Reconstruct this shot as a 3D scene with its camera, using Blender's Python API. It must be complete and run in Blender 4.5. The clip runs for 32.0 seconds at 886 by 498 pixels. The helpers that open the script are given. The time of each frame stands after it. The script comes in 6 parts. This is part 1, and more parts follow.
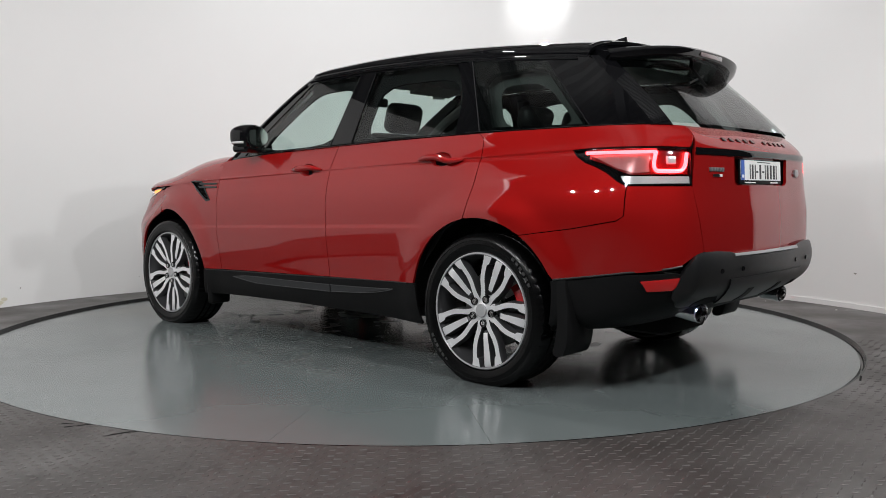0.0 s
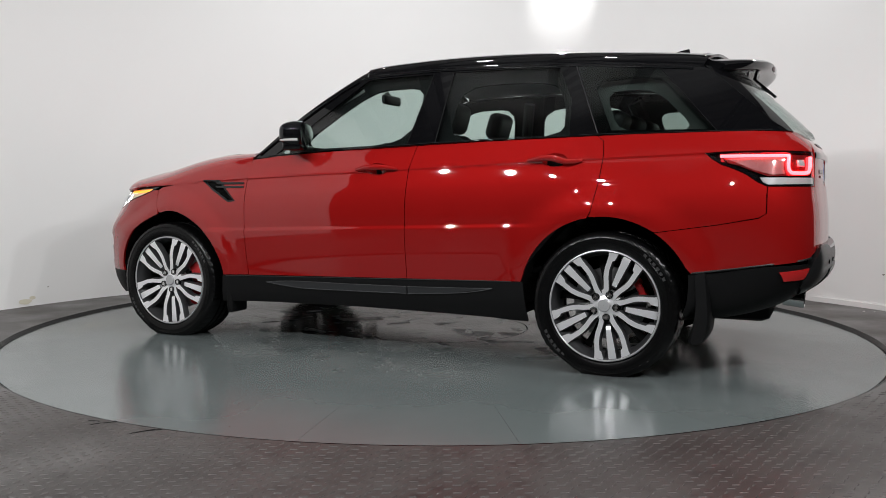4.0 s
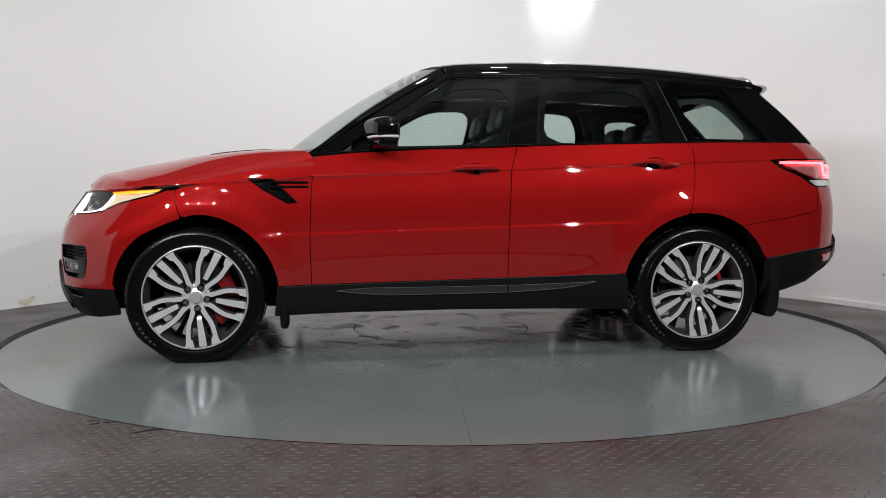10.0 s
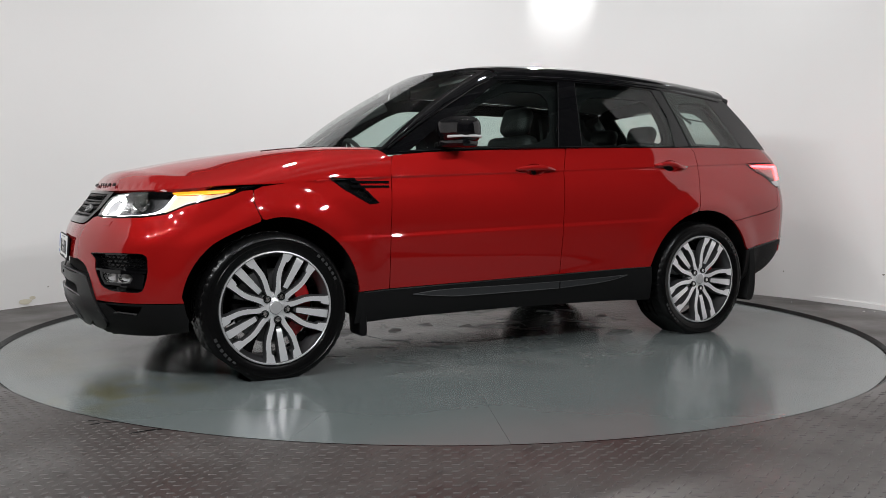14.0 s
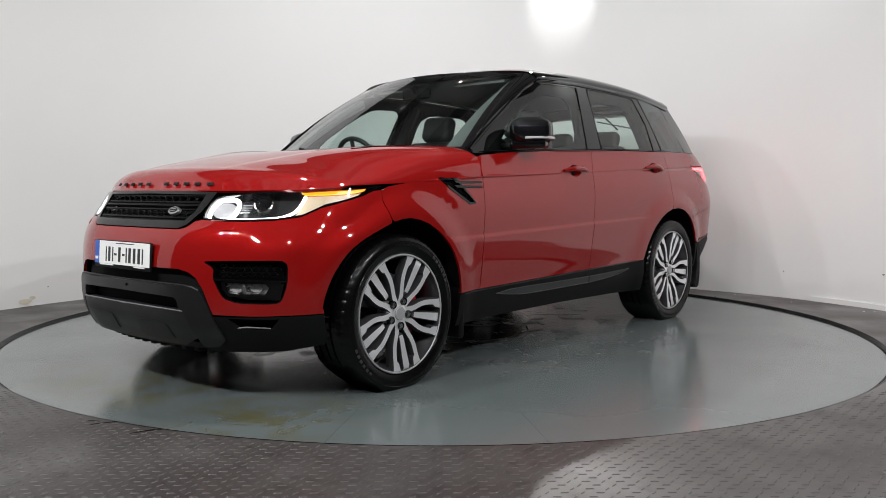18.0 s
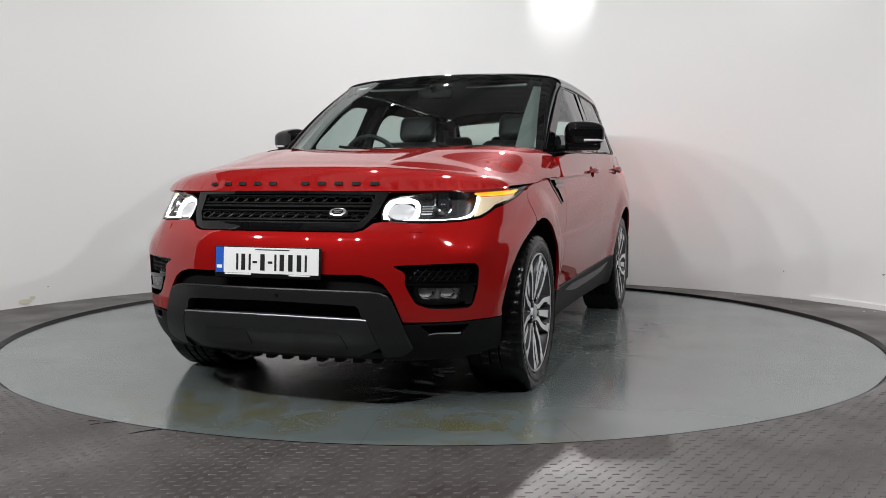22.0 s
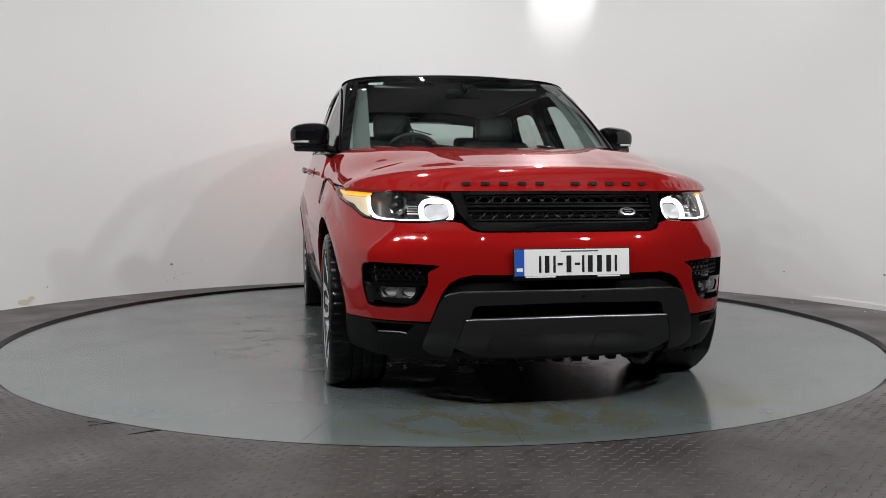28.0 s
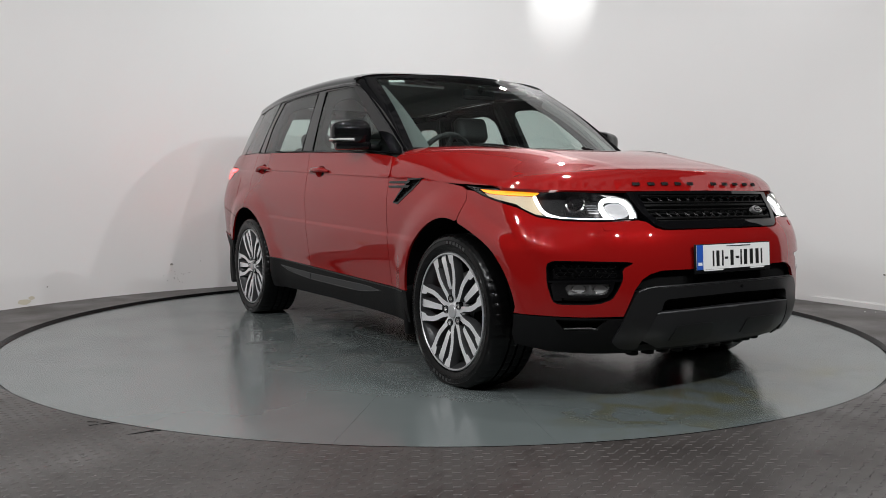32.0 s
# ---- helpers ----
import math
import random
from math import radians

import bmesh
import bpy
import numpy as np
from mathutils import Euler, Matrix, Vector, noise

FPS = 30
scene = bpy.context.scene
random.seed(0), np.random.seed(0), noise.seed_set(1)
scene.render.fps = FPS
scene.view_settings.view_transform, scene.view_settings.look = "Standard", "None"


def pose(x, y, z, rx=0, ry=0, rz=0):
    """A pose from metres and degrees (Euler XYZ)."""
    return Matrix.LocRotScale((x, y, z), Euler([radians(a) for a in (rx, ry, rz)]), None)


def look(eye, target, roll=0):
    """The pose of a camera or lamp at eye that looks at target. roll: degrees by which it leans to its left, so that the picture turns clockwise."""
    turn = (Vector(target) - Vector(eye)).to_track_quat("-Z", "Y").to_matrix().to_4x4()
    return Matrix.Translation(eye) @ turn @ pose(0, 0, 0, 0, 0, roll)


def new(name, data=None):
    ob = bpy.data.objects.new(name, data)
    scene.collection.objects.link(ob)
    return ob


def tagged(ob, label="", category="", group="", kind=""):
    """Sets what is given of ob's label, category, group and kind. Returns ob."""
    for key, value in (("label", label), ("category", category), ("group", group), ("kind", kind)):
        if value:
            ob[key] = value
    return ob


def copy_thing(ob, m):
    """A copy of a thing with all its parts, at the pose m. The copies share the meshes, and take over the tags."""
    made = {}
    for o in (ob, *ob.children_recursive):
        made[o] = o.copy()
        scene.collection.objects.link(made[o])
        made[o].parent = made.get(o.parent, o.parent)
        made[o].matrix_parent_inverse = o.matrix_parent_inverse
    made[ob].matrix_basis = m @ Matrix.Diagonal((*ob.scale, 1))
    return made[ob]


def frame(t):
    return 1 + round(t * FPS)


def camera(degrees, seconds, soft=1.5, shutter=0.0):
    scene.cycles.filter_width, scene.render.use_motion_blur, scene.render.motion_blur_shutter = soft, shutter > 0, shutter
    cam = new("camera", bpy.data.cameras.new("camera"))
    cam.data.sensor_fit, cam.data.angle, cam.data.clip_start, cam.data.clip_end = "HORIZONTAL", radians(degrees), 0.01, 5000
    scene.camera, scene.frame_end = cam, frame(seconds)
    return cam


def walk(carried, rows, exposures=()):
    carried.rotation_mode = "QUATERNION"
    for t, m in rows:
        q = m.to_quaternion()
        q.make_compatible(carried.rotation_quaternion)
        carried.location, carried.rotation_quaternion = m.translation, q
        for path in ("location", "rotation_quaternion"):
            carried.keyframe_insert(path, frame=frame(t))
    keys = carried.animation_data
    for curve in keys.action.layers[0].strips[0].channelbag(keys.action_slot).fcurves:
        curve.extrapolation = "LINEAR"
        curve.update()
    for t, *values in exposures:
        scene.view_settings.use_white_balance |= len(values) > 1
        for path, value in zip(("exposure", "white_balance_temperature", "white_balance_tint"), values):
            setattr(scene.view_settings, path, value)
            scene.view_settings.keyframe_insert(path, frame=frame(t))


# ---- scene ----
# The camera stands on the showroom floor before the turntable and swings a little at the start.
cam = camera(55.66, 32.0, soft=0.6)
EYE = (0.0, -5.855, 0.964)
TILT, YAW_START, YAW = 90 - 4.045, -1.696, -0.155
walk(cam, [(0.0, pose(*EYE, TILT, 0, YAW_START)), (1.4, pose(*EYE, TILT, 0, YAW_START)),
           (2.0, pose(*EYE, TILT, 0, -1.23)), (2.5, pose(*EYE, TILT, 0, -0.75)), (3.0, pose(*EYE, TILT, 0, -0.30)),
           (3.5, pose(*EYE, TILT, 0, YAW)), (22.3, pose(*EYE, TILT, 0, YAW)),
           (23.0, pose(0, -5.84, 0.964, TILT, 0, YAW)), (32.0, pose(0, -5.84, 0.964, TILT, 0, YAW))],
     exposures=[(0.0, 0.0), (25.0, 0.0), (28.0, -0.12), (32.0, -0.14)])

# ---- light ----
world = bpy.data.worlds.new("showroom")
world.use_nodes = True
world.node_tree.nodes["Background"].inputs[0].default_value = (0.9, 0.95, 1.0, 1)
world.node_tree.nodes["Background"].inputs[1].default_value = 0.02
scene.world = world
scene.view_settings.exposure = 0.0


def lamp(name, kind, m, watts, size=0.3, colour=(1, 1, 1), size_y=0.0, angle=0):
    data = bpy.data.lights.new(name, kind)
    data.energy, data.color = watts, colour
    if kind == "AREA":
        data.size, data.shape = size, "DISK"
        if size_y:
            data.shape, data.size_y = "RECTANGLE", size_y
    else:
        data.shadow_soft_size = size
    if kind == "SPOT":
        data.spot_size, data.spot_blend = radians(angle), 0.6
    ob = new(name, data)
    ob.matrix_world = m
    return ob


# small floods on stands and beams in the dark hall before the studio wall: place, aim, watts; the last three are unseen
# washes, added by the wall to brighten it
FLOODS_AND_WASHES = [((-3.3, -3.6, 2.9), (0.8, 1.9, 0.6), 39), ((-2.8, -4.1, 2.95), (0.6, 2.2, 0.6), 39), ((-2.2, -4.5, 3.0), (0.4, 2.4, 0.7), 39), ((-1.5, -4.8, 3.1), (0.2, 2.6, 0.8), 37),
          ((0.45, -5.0, 3.3), (0.2, 2.6, 0.8), 34), ((2.3, -4.4, 3.0), (-0.5, 2.3, 0.7), 51), ((3.1, -3.7, 2.9), (-0.8, 1.9, 0.6), 52),
          ((-1.0, 1.2, 3.55), (-0.75, 2.95, 1.6), 4), ((-0.2, 1.3, 3.6), (-0.2, 2.95, 1.8), 6), ((3.15, 0.9, 3.35), (1.0, 2.9, 1.5), 5)]
for eye, aim, watts in FLOODS_AND_WASHES:
    lamp("flood_and_wash_glow", "AREA", look(eye, aim), watts, 0.085, (0.985, 0.995, 1.012))
lamp("wall_spot_glow", "SPOT", look((1.12, 2.20, 3.32), (1.24, 2.78, 2.92)), 20, 0.05, (1, 1, 1), 0, 58)
lamp("wall_top_spot_glow", "SPOT", look((1.15, 2.45, 3.45), (0.5, -1.6, 0.0)), 330, 0.04, (1, 1, 1), 0, 110)
# unseen overhead pair, placed to light the wall foot and the deck below the car
for x, y in ((-0.8, -0.9), (0.8, -0.9)):
    lamp("ceiling_light_glow", "AREA", pose(x, y, 4.22), 35, 0.16, (1, 0.99, 0.975))
# ---- materials ----
def material(name, colour, rough=0.5, metal=0.0, coat=0.0, bump=0.0, scale=40.0, vary=0.0, vscale=3.0, spec=0.5):
    m = bpy.data.materials.new(name)
    m.use_nodes = True
    nt = m.node_tree
    b = nt.nodes["Principled BSDF"]
    b.inputs["Base Color"].default_value = (*colour, 1)
    b.inputs["Roughness"].default_value = rough
    b.inputs["Metallic"].default_value = metal
    b.inputs["Coat Weight"].default_value = coat
    b.inputs["Coat Roughness"].default_value = 0.02
    b.inputs["Specular IOR Level"].default_value = spec
    if vary or bump:
        co = nt.nodes.new("ShaderNodeTexCoord")
        if vary:
            n = nt.nodes.new("ShaderNodeTexNoise")
            n.inputs["Scale"].default_value, n.inputs["Detail"].default_value = vscale, 6
            nt.links.new(co.outputs["Object"], n.inputs["Vector"])
            mix = nt.nodes.new("ShaderNodeMix")
            mix.data_type = "RGBA"
            mix.inputs["A"].default_value = (*[c * (1 - vary) for c in colour], 1)
            mix.inputs["B"].default_value = (*[min(1, c * (1 + vary)) for c in colour], 1)
            nt.links.new(n.outputs["Fac"], mix.inputs["Factor"])
            nt.links.new(mix.outputs["Result"], b.inputs["Base Color"])
        if bump:
            n2 = nt.nodes.new("ShaderNodeTexNoise")
            n2.inputs["Scale"].default_value, n2.inputs["Detail"].default_value = scale, 4
            nt.links.new(co.outputs["Object"], n2.inputs["Vector"])
            bp = nt.nodes.new("ShaderNodeBump")
            bp.inputs["Strength"].default_value, bp.inputs["Distance"].default_value = bump, 0.004
            nt.links.new(n2.outputs["Fac"], bp.inputs["Height"])
            nt.links.new(bp.outputs["Normal"], b.inputs["Normal"])
    return m


def glow(name, colour, strength):
    m = material(name, colour, 0.3)
    b = m.node_tree.nodes["Principled BSDF"]
    b.inputs["Emission Color"].default_value = (*colour, 1)
    b.inputs["Emission Strength"].default_value = strength
    return m


def glass(name, tint, through_share, rough=0.0, gloss=0.08):
    """Thin pane: gloss that grows towards grazing angles over a tinted clear sheet."""
    m = bpy.data.materials.new(name)
    m.use_nodes = True
    nt = m.node_tree
    out = nt.nodes["Material Output"]
    nt.nodes.remove(nt.nodes["Principled BSDF"])
    tr = nt.nodes.new("ShaderNodeBsdfTransparent")
    tr.inputs[0].default_value = (*[c * through_share for c in tint], 1)
    gl = nt.nodes.new("ShaderNodeBsdfGlossy")
    gl.inputs["Roughness"].default_value = rough
    lw = nt.nodes.new("ShaderNodeLayerWeight")
    lw.inputs["Blend"].default_value = 0.5
    p5 = nt.nodes.new("ShaderNodeMath")
    p5.operation, p5.inputs[1].default_value = "POWER", 5.0
    nt.links.new(lw.outputs["Facing"], p5.inputs[0])
    fr = nt.nodes.new("ShaderNodeMath")
    fr.operation, fr.inputs[1].default_value, fr.inputs[2].default_value = "MULTIPLY_ADD", 0.92, gloss
    nt.links.new(p5.outputs[0], fr.inputs[0])
    mix = nt.nodes.new("ShaderNodeMixShader")
    nt.links.new(fr.outputs[0], mix.inputs[0])
    nt.links.new(tr.outputs[0], mix.inputs[1])
    nt.links.new(gl.outputs[0], mix.inputs[2])
    nt.links.new(mix.outputs[0], out.inputs[0])
    return m


RED = material("red_paint", (0.250, 0.0060, 0.0057), 0.44, 0.16, 1.0, spec=0.0)
RED.node_tree.nodes["Principled BSDF"].inputs["Coat IOR"].default_value = 1.66
BLACK = material("gloss_black_paint", (0.003, 0.003, 0.0035), 0.3, 0, 1.0, spec=0.0)
TRIM = material("black_textured_plastic", (0.0035, 0.0035, 0.0037), 0.55, 0, 0, 0.12, 900, spec=0.16)
GREYTRIM = material("dark_grey_satin_plastic", (0.0095, 0.0096, 0.0100), 0.36, 0, 0, 0.05, 900, spec=0.38)
SATIN = material("satin_silver", (0.42, 0.42, 0.43), 0.3, 0.9)
CHROME = material("bright_chrome", (0.8, 0.8, 0.8), 0.06, 1.0)
RUBBER = material("tyre_rubber", (0.0026, 0.0026, 0.0027), 0.24, 0, 0, 0.06, 400, 0.25, 20, spec=0.20)
ALLOY = material("machined_alloy", (0.88, 0.88, 0.89), 0.28, 0.62)
ALLOYDARK = material("dark_grey_alloy", (0.085, 0.085, 0.088), 0.35, 0.6)
CALIPER = material("red_caliper_paint", (0.45, 0.012, 0.015), 0.35)
STEEL = material("brake_disc_steel", (0.30, 0.30, 0.30), 0.35, 1.0, 0, 0.1, 200)
DARK = material("dark_void_plastic", (0.003, 0.003, 0.003), 0.8, spec=0.15)
CLOTH = material("dark_grey_leather", (0.014, 0.014, 0.0145), 0.5, 0, 0, 0.2, 300)
LINING = material("grey_headlining", (0.34, 0.34, 0.33), 0.9, 0, 0, 0.1, 500)
PILLAR_CLOTH = material("grey_pillar_cloth", (0.13, 0.135, 0.132), 0.9, 0, 0, 0.1, 500)
GLASS = glass("tinted_side_glass", (0.82, 0.93, 0.89), 0.90)
SCREEN = glass("windscreen_glass", (0.84, 0.94, 0.91), 0.88)
PRIVACY = glass("dark_privacy_glass", (0.80, 0.93, 0.88), 0.66)
CLEAR = glass("clear_lens", (1, 1, 1), 0.95)
WHITE = material("white_wall_paint", (0.80, 0.795, 0.785), 0.55, 0, 0, 0.08, 60, 0.02, 1.2)
# ---- building tools ----
def mesh_object(name, verts, faces, mat, parent=None, label="", smooth=None, normals=None):
    me = bpy.data.meshes.new(name)
    me.from_pydata([tuple(v) for v in verts], [], [tuple(f) for f in faces])
    me.materials.append(mat)
    if smooth is not None:
        me.shade_smooth()
        me.set_sharp_from_angle(angle=radians(smooth))
    if normals is not None:
        me.shade_smooth()
        me.normals_split_custom_set(normals)
    ob = new(name, me)
    ob.parent = parent
    if label:
        ob["label"] = label
    return ob


def part(name, bm, mat, parent=None, label="", smooth=35):
    me = bpy.data.meshes.new(name)
    bm.normal_update()
    bm.to_mesh(me)
    bm.free()
    me.materials.append(mat)
    if smooth:
        me.shade_smooth()
        me.set_sharp_from_angle(angle=radians(smooth))
    ob = new(name, me)
    ob.parent = parent
    if label:
        ob["label"] = label
    return ob


def add_box(bm, centre, size, bevel=0.0, m=None, segments=2):
    made = bmesh.ops.create_cube(bm, size=1.0)["verts"]
    bmesh.ops.scale(bm, vec=size, verts=made)
    if bevel:
        edges = list({e for v in made for e in v.link_edges})
        made = bmesh.ops.bevel(bm, geom=edges, offset=bevel, segments=segments, affect="EDGES", profile=0.5)["verts"]
    if m is not None:
        bmesh.ops.transform(bm, matrix=m, verts=made)
    bmesh.ops.translate(bm, vec=centre, verts=made)
    return made


def box(centre, size, bevel=0.0, m=None, segments=2):
    bm = bmesh.new()
    add_box(bm, centre, size, bevel, m, segments)
    return bm


def add_lathe(bm, profile, n=64, m=None, closed=False):
    """Turns (radius, height) points about z."""
    rings = [[bm.verts.new((r * math.cos(2 * math.pi * k / n), r * math.sin(2 * math.pi * k / n), h)) for k in range(n)] for r, h in profile]
    if closed:
        rings.append(rings[0])
    for lo, hi in zip(rings, rings[1:]):
        for k in range(n):
            bm.faces.new((lo[k], lo[(k + 1) % n], hi[(k + 1) % n], hi[k]))
    made = [v for r in (rings[:-1] if closed else rings) for v in r]
    if m is not None:
        bmesh.ops.transform(bm, matrix=m, verts=made)
    return rings


def lathe(profile, n=64, m=None, closed=False):
    bm = bmesh.new()
    add_lathe(bm, profile, n, m, closed)
    bmesh.ops.recalc_face_normals(bm, faces=bm.faces)
    return bm


def add_tube(bm, points, radius, n=8, closed=False, flat=1.0):
    """A round bar along points."""
    points = [Vector(p) for p in points]
    rings = []
    for i, p in enumerate(points):
        a = points[i - 1] if i or closed else p
        b = points[(i + 1) % len(points)] if i < len(points) - 1 or closed else p
        d = (b - a).normalized()
        side = d.cross(Vector((0, 0, 1)))
        side = side.normalized() if side.length > 1e-4 else Vector((1, 0, 0))
        up = side.cross(d)
        r = radius(i) if callable(radius) else radius
        rings.append([bm.verts.new(p + side * math.cos(2 * math.pi * k / n) * r + up * math.sin(2 * math.pi * k / n) * r * flat) for k in range(n)])
    pairs = list(zip(rings, rings[1:])) + ([(rings[-1], rings[0])] if closed else [])
    for lo, hi in pairs:
        for k in range(n):
            bm.faces.new((lo[k], lo[(k + 1) % n], hi[(k + 1) % n], hi[k]))
    if not closed:
        bm.faces.new(rings[0][::-1]), bm.faces.new(rings[-1])
    return rings


def tube(points, radius, n=8, closed=False, flat=1.0):
    bm = bmesh.new()
    add_tube(bm, points, radius, n, closed, flat)
    bmesh.ops.recalc_face_normals(bm, faces=bm.faces)
    return bm


def smooth_line(points, n=8):
    """Catmull-Rom through points, n steps a piece."""
    p = [np.array(q, float) for q in points]
    p = [2 * p[0] - p[1]] + p + [2 * p[-1] - p[-2]]
    out = []
    for i in range(1, len(p) - 2):
        for k in range(n):
            t = k / n
            out.append(0.5 * (2 * p[i] + (p[i + 1] - p[i - 1]) * t + (2 * p[i - 1] - 5 * p[i] + 4 * p[i + 1] - p[i + 2]) * t ** 2
                              + (3 * p[i] - p[i - 1] - 3 * p[i + 1] + p[i + 2]) * t ** 3))
    out.append(p[-2])
    return out


def inside(x, y, poly):
    hit = False
    for (x0, y0), (x1, y1) in zip(poly, poly[1:] + poly[:1]):
        if (y0 > y) != (y1 > y) and x < (x1 - x0) * (y - y0) / (y1 - y0) + x0:
            hit = not hit
    return hit


def sheet(poly, step, holes=()):
    """The polygon cut into cells no larger than step. Returns 2D points and faces."""
    bm = bmesh.new()
    bm.faces.new([bm.verts.new((x, y, 0)) for x, y in poly])

    def cut(x, y, nx, ny):
        bmesh.ops.bisect_plane(bm, geom=bm.verts[:] + bm.edges[:] + bm.faces[:], plane_co=(x, y, 0), plane_no=(nx, ny, 0), dist=1e-6)

    for hole in holes:
        for (x0, y0), (x1, y1) in zip(hole, hole[1:] + hole[:1]):
            cut(x0, y0, y1 - y0, x0 - x1)
    if holes:
        gone = [f for f in bm.faces if any(inside(f.calc_center_median().x, f.calc_center_median().y, h) for h in holes)]
        bmesh.ops.delete(bm, geom=gone, context="FACES")
    xs, ys = [p[0] for p in poly], [p[1] for p in poly]
    for lo, hi, s, nx, ny in ((min(xs), max(xs), step[0], 1, 0), (min(ys), max(ys), step[1], 0, 1)):
        n = max(1, math.ceil((hi - lo) / s))
        for k in range(1, n):
            c = lo + (hi - lo) * k / n
            cut(c, c, nx, ny)
    bmesh.ops.remove_doubles(bm, verts=bm.verts, dist=1e-6)
    bm.verts.index_update()
    pts = np.array([(v.co.x, v.co.y) for v in bm.verts])
    faces = [[v.index for v in f.verts] for f in bm.faces]
    rim = [(l.vert.index, l.link_loop_next.vert.index) for f in bm.faces for l in f.loops if len(l.edge.link_faces) == 1]
    bm.free()
    return pts, faces, rim


def patch(name, poly, surf, mat, parent, step=(0.06, 0.04), thick=0.014, lift=0.0, holes=(), mirror=False, label="", both=False, turn=0.002):
    """A panel: the polygon in the surface's own two coordinates, laid on it, with folded edges. mirror: on the car's right side; both: on both."""
    if both:
        return (patch(name, poly, surf, mat, parent, step, thick, lift, holes, False, label, False, turn),
                patch(name, poly, surf, mat, parent, step, thick, lift, holes, True, label, False, turn))
    pts, faces, rim = sheet(list(poly), step, holes)
    e = 1e-3
    a, b = pts[:, 0], pts[:, 1]
    p = surf(a, b)
    da, db = surf(a + e, b) - surf(a - e, b), surf(a, b + e) - surf(a, b - e)
    n = np.cross(da, db)
    n /= np.linalg.norm(n, axis=1)[:, None] + 1e-12
    away = p - np.array([p[:, 0].mean() * 0.5, 0, 0.75])
    if (n * away).sum() < 0:
        n = -n
    p = p + n * lift
    if mirror:
        p, n = p * [1, -1, 1], n * [1, -1, 1]
    # orient the faces by the normals
    made = []
    for f in faces:
        q = p[f]
        fn = np.cross(q[1] - q[0], q[2] - q[0]) if len(f) == 3 else sum(np.cross(q[i] - q[0], q[i + 1] - q[0]) for i in range(1, len(f) - 1))
        made.append(f if fn @ n[f].mean(0) > 0 else f[::-1])
    N = len(p)
    verts = list(p)
    loops = [n[i] for f in made for i in f]
    if thick:
        edge = sorted({i for r in rim for i in r})
        k1 = {i: N + j for j, i in enumerate(edge)}
        verts += [p[i] - n[i] * thick for i in edge]
        flips = {(f[j], f[(j + 1) % len(f)]) for f in made for j in range(len(f))}
        for i, j in rim:
            if (i, j) not in flips:
                i, j = j, i
            q = (j, i, k1[i], k1[j])
            v = [verts[w] for w in q]
            fn = np.cross(v[1] - v[0], v[3] - v[0])
            fn = fn / (np.linalg.norm(fn) + 1e-12)
            made.append(list(q))
            loops += [fn] * 4
    return mesh_object(name, verts, made, mat, parent, label, normals=[tuple(v) for v in loops])
# ---- the showroom ----
WALL_C, WALL_R, WALL_H = -0.80, 3.77, 3.6
DISC_R = 2.79
FLOOR_Z = 0.018  # the plate floor stands a little above the turntable's deck


def wall_line(r):
    """Plan of the curved studio wall at radius r about its own centre."""
    return [(r * math.cos(radians(a)), WALL_C + r * math.sin(radians(a))) for a in range(-3, 208, 3)]


def facing_wall(p):
    n = (Vector((0, WALL_C, p.z)) - p).normalized()
    x = Vector((0, 0, 1)).cross(n).normalized()
    m = Matrix((x, n.cross(x), n)).transposed().to_4x4()
    m.translation = p
    return m


def curtain(name, r0, r1, z0, z1, mat, lo=0, hi=None, label=""):
    a, b = wall_line(r0)[lo:hi], wall_line(r1)[lo:hi]
    n = len(a)
    verts = [(*p, z0) for p in a] + [(*p, z1) for p in a] + [(*p, z0) for p in b] + [(*p, z1) for p in b]
    faces = []
    for k in range(n - 1):
        faces += [(k + 1, k, n + k, n + k + 1), (2 * n + k, 2 * n + k + 1, 3 * n + k + 1, 3 * n + k),
                  (n + k, 3 * n + k, 3 * n + k + 1, n + k + 1), (k, k + 1, 2 * n + k + 1, 2 * n + k)]
    faces += [(0, 2 * n, 3 * n, n), (n - 1, 2 * n - 1, 4 * n - 1, 3 * n - 1)]
    return tagged(mesh_object(name, verts, faces, mat, label=label, smooth=30), kind="structure")


curtain("wall_curved", WALL_R, WALL_R + 0.12, -0.02, WALL_H, WHITE, label="curved white painted studio wall round the turntable")
curtain("baseboard", WALL_R - 0.012, WALL_R - 0.002, FLOOR_Z, 0.06, WHITE, 2, 13, "low white skirting strip along the wall foot")
HALL = material("dark_hall_block", (0.055, 0.055, 0.057), 0.85, 0, 0, 0.2, 30, 0.25, 3)
for name, c, sz in (("wall_north", (0, 5.06, 2.3), (14.2, 0.12, 4.8)), ("wall_south", (0, -10.06, 2.3), (14.2, 0.12, 4.8)), ("wall_east", (7.06, -2.5, 2.3), (0.12, 15.0, 4.8)), ("wall_west", (-7.06, -2.5, 2.3), (0.12, 15.0, 4.8))):
    tagged(part(name, box(c, sz), HALL, smooth=0), "dark block wall of the hall round the studio", kind="structure")


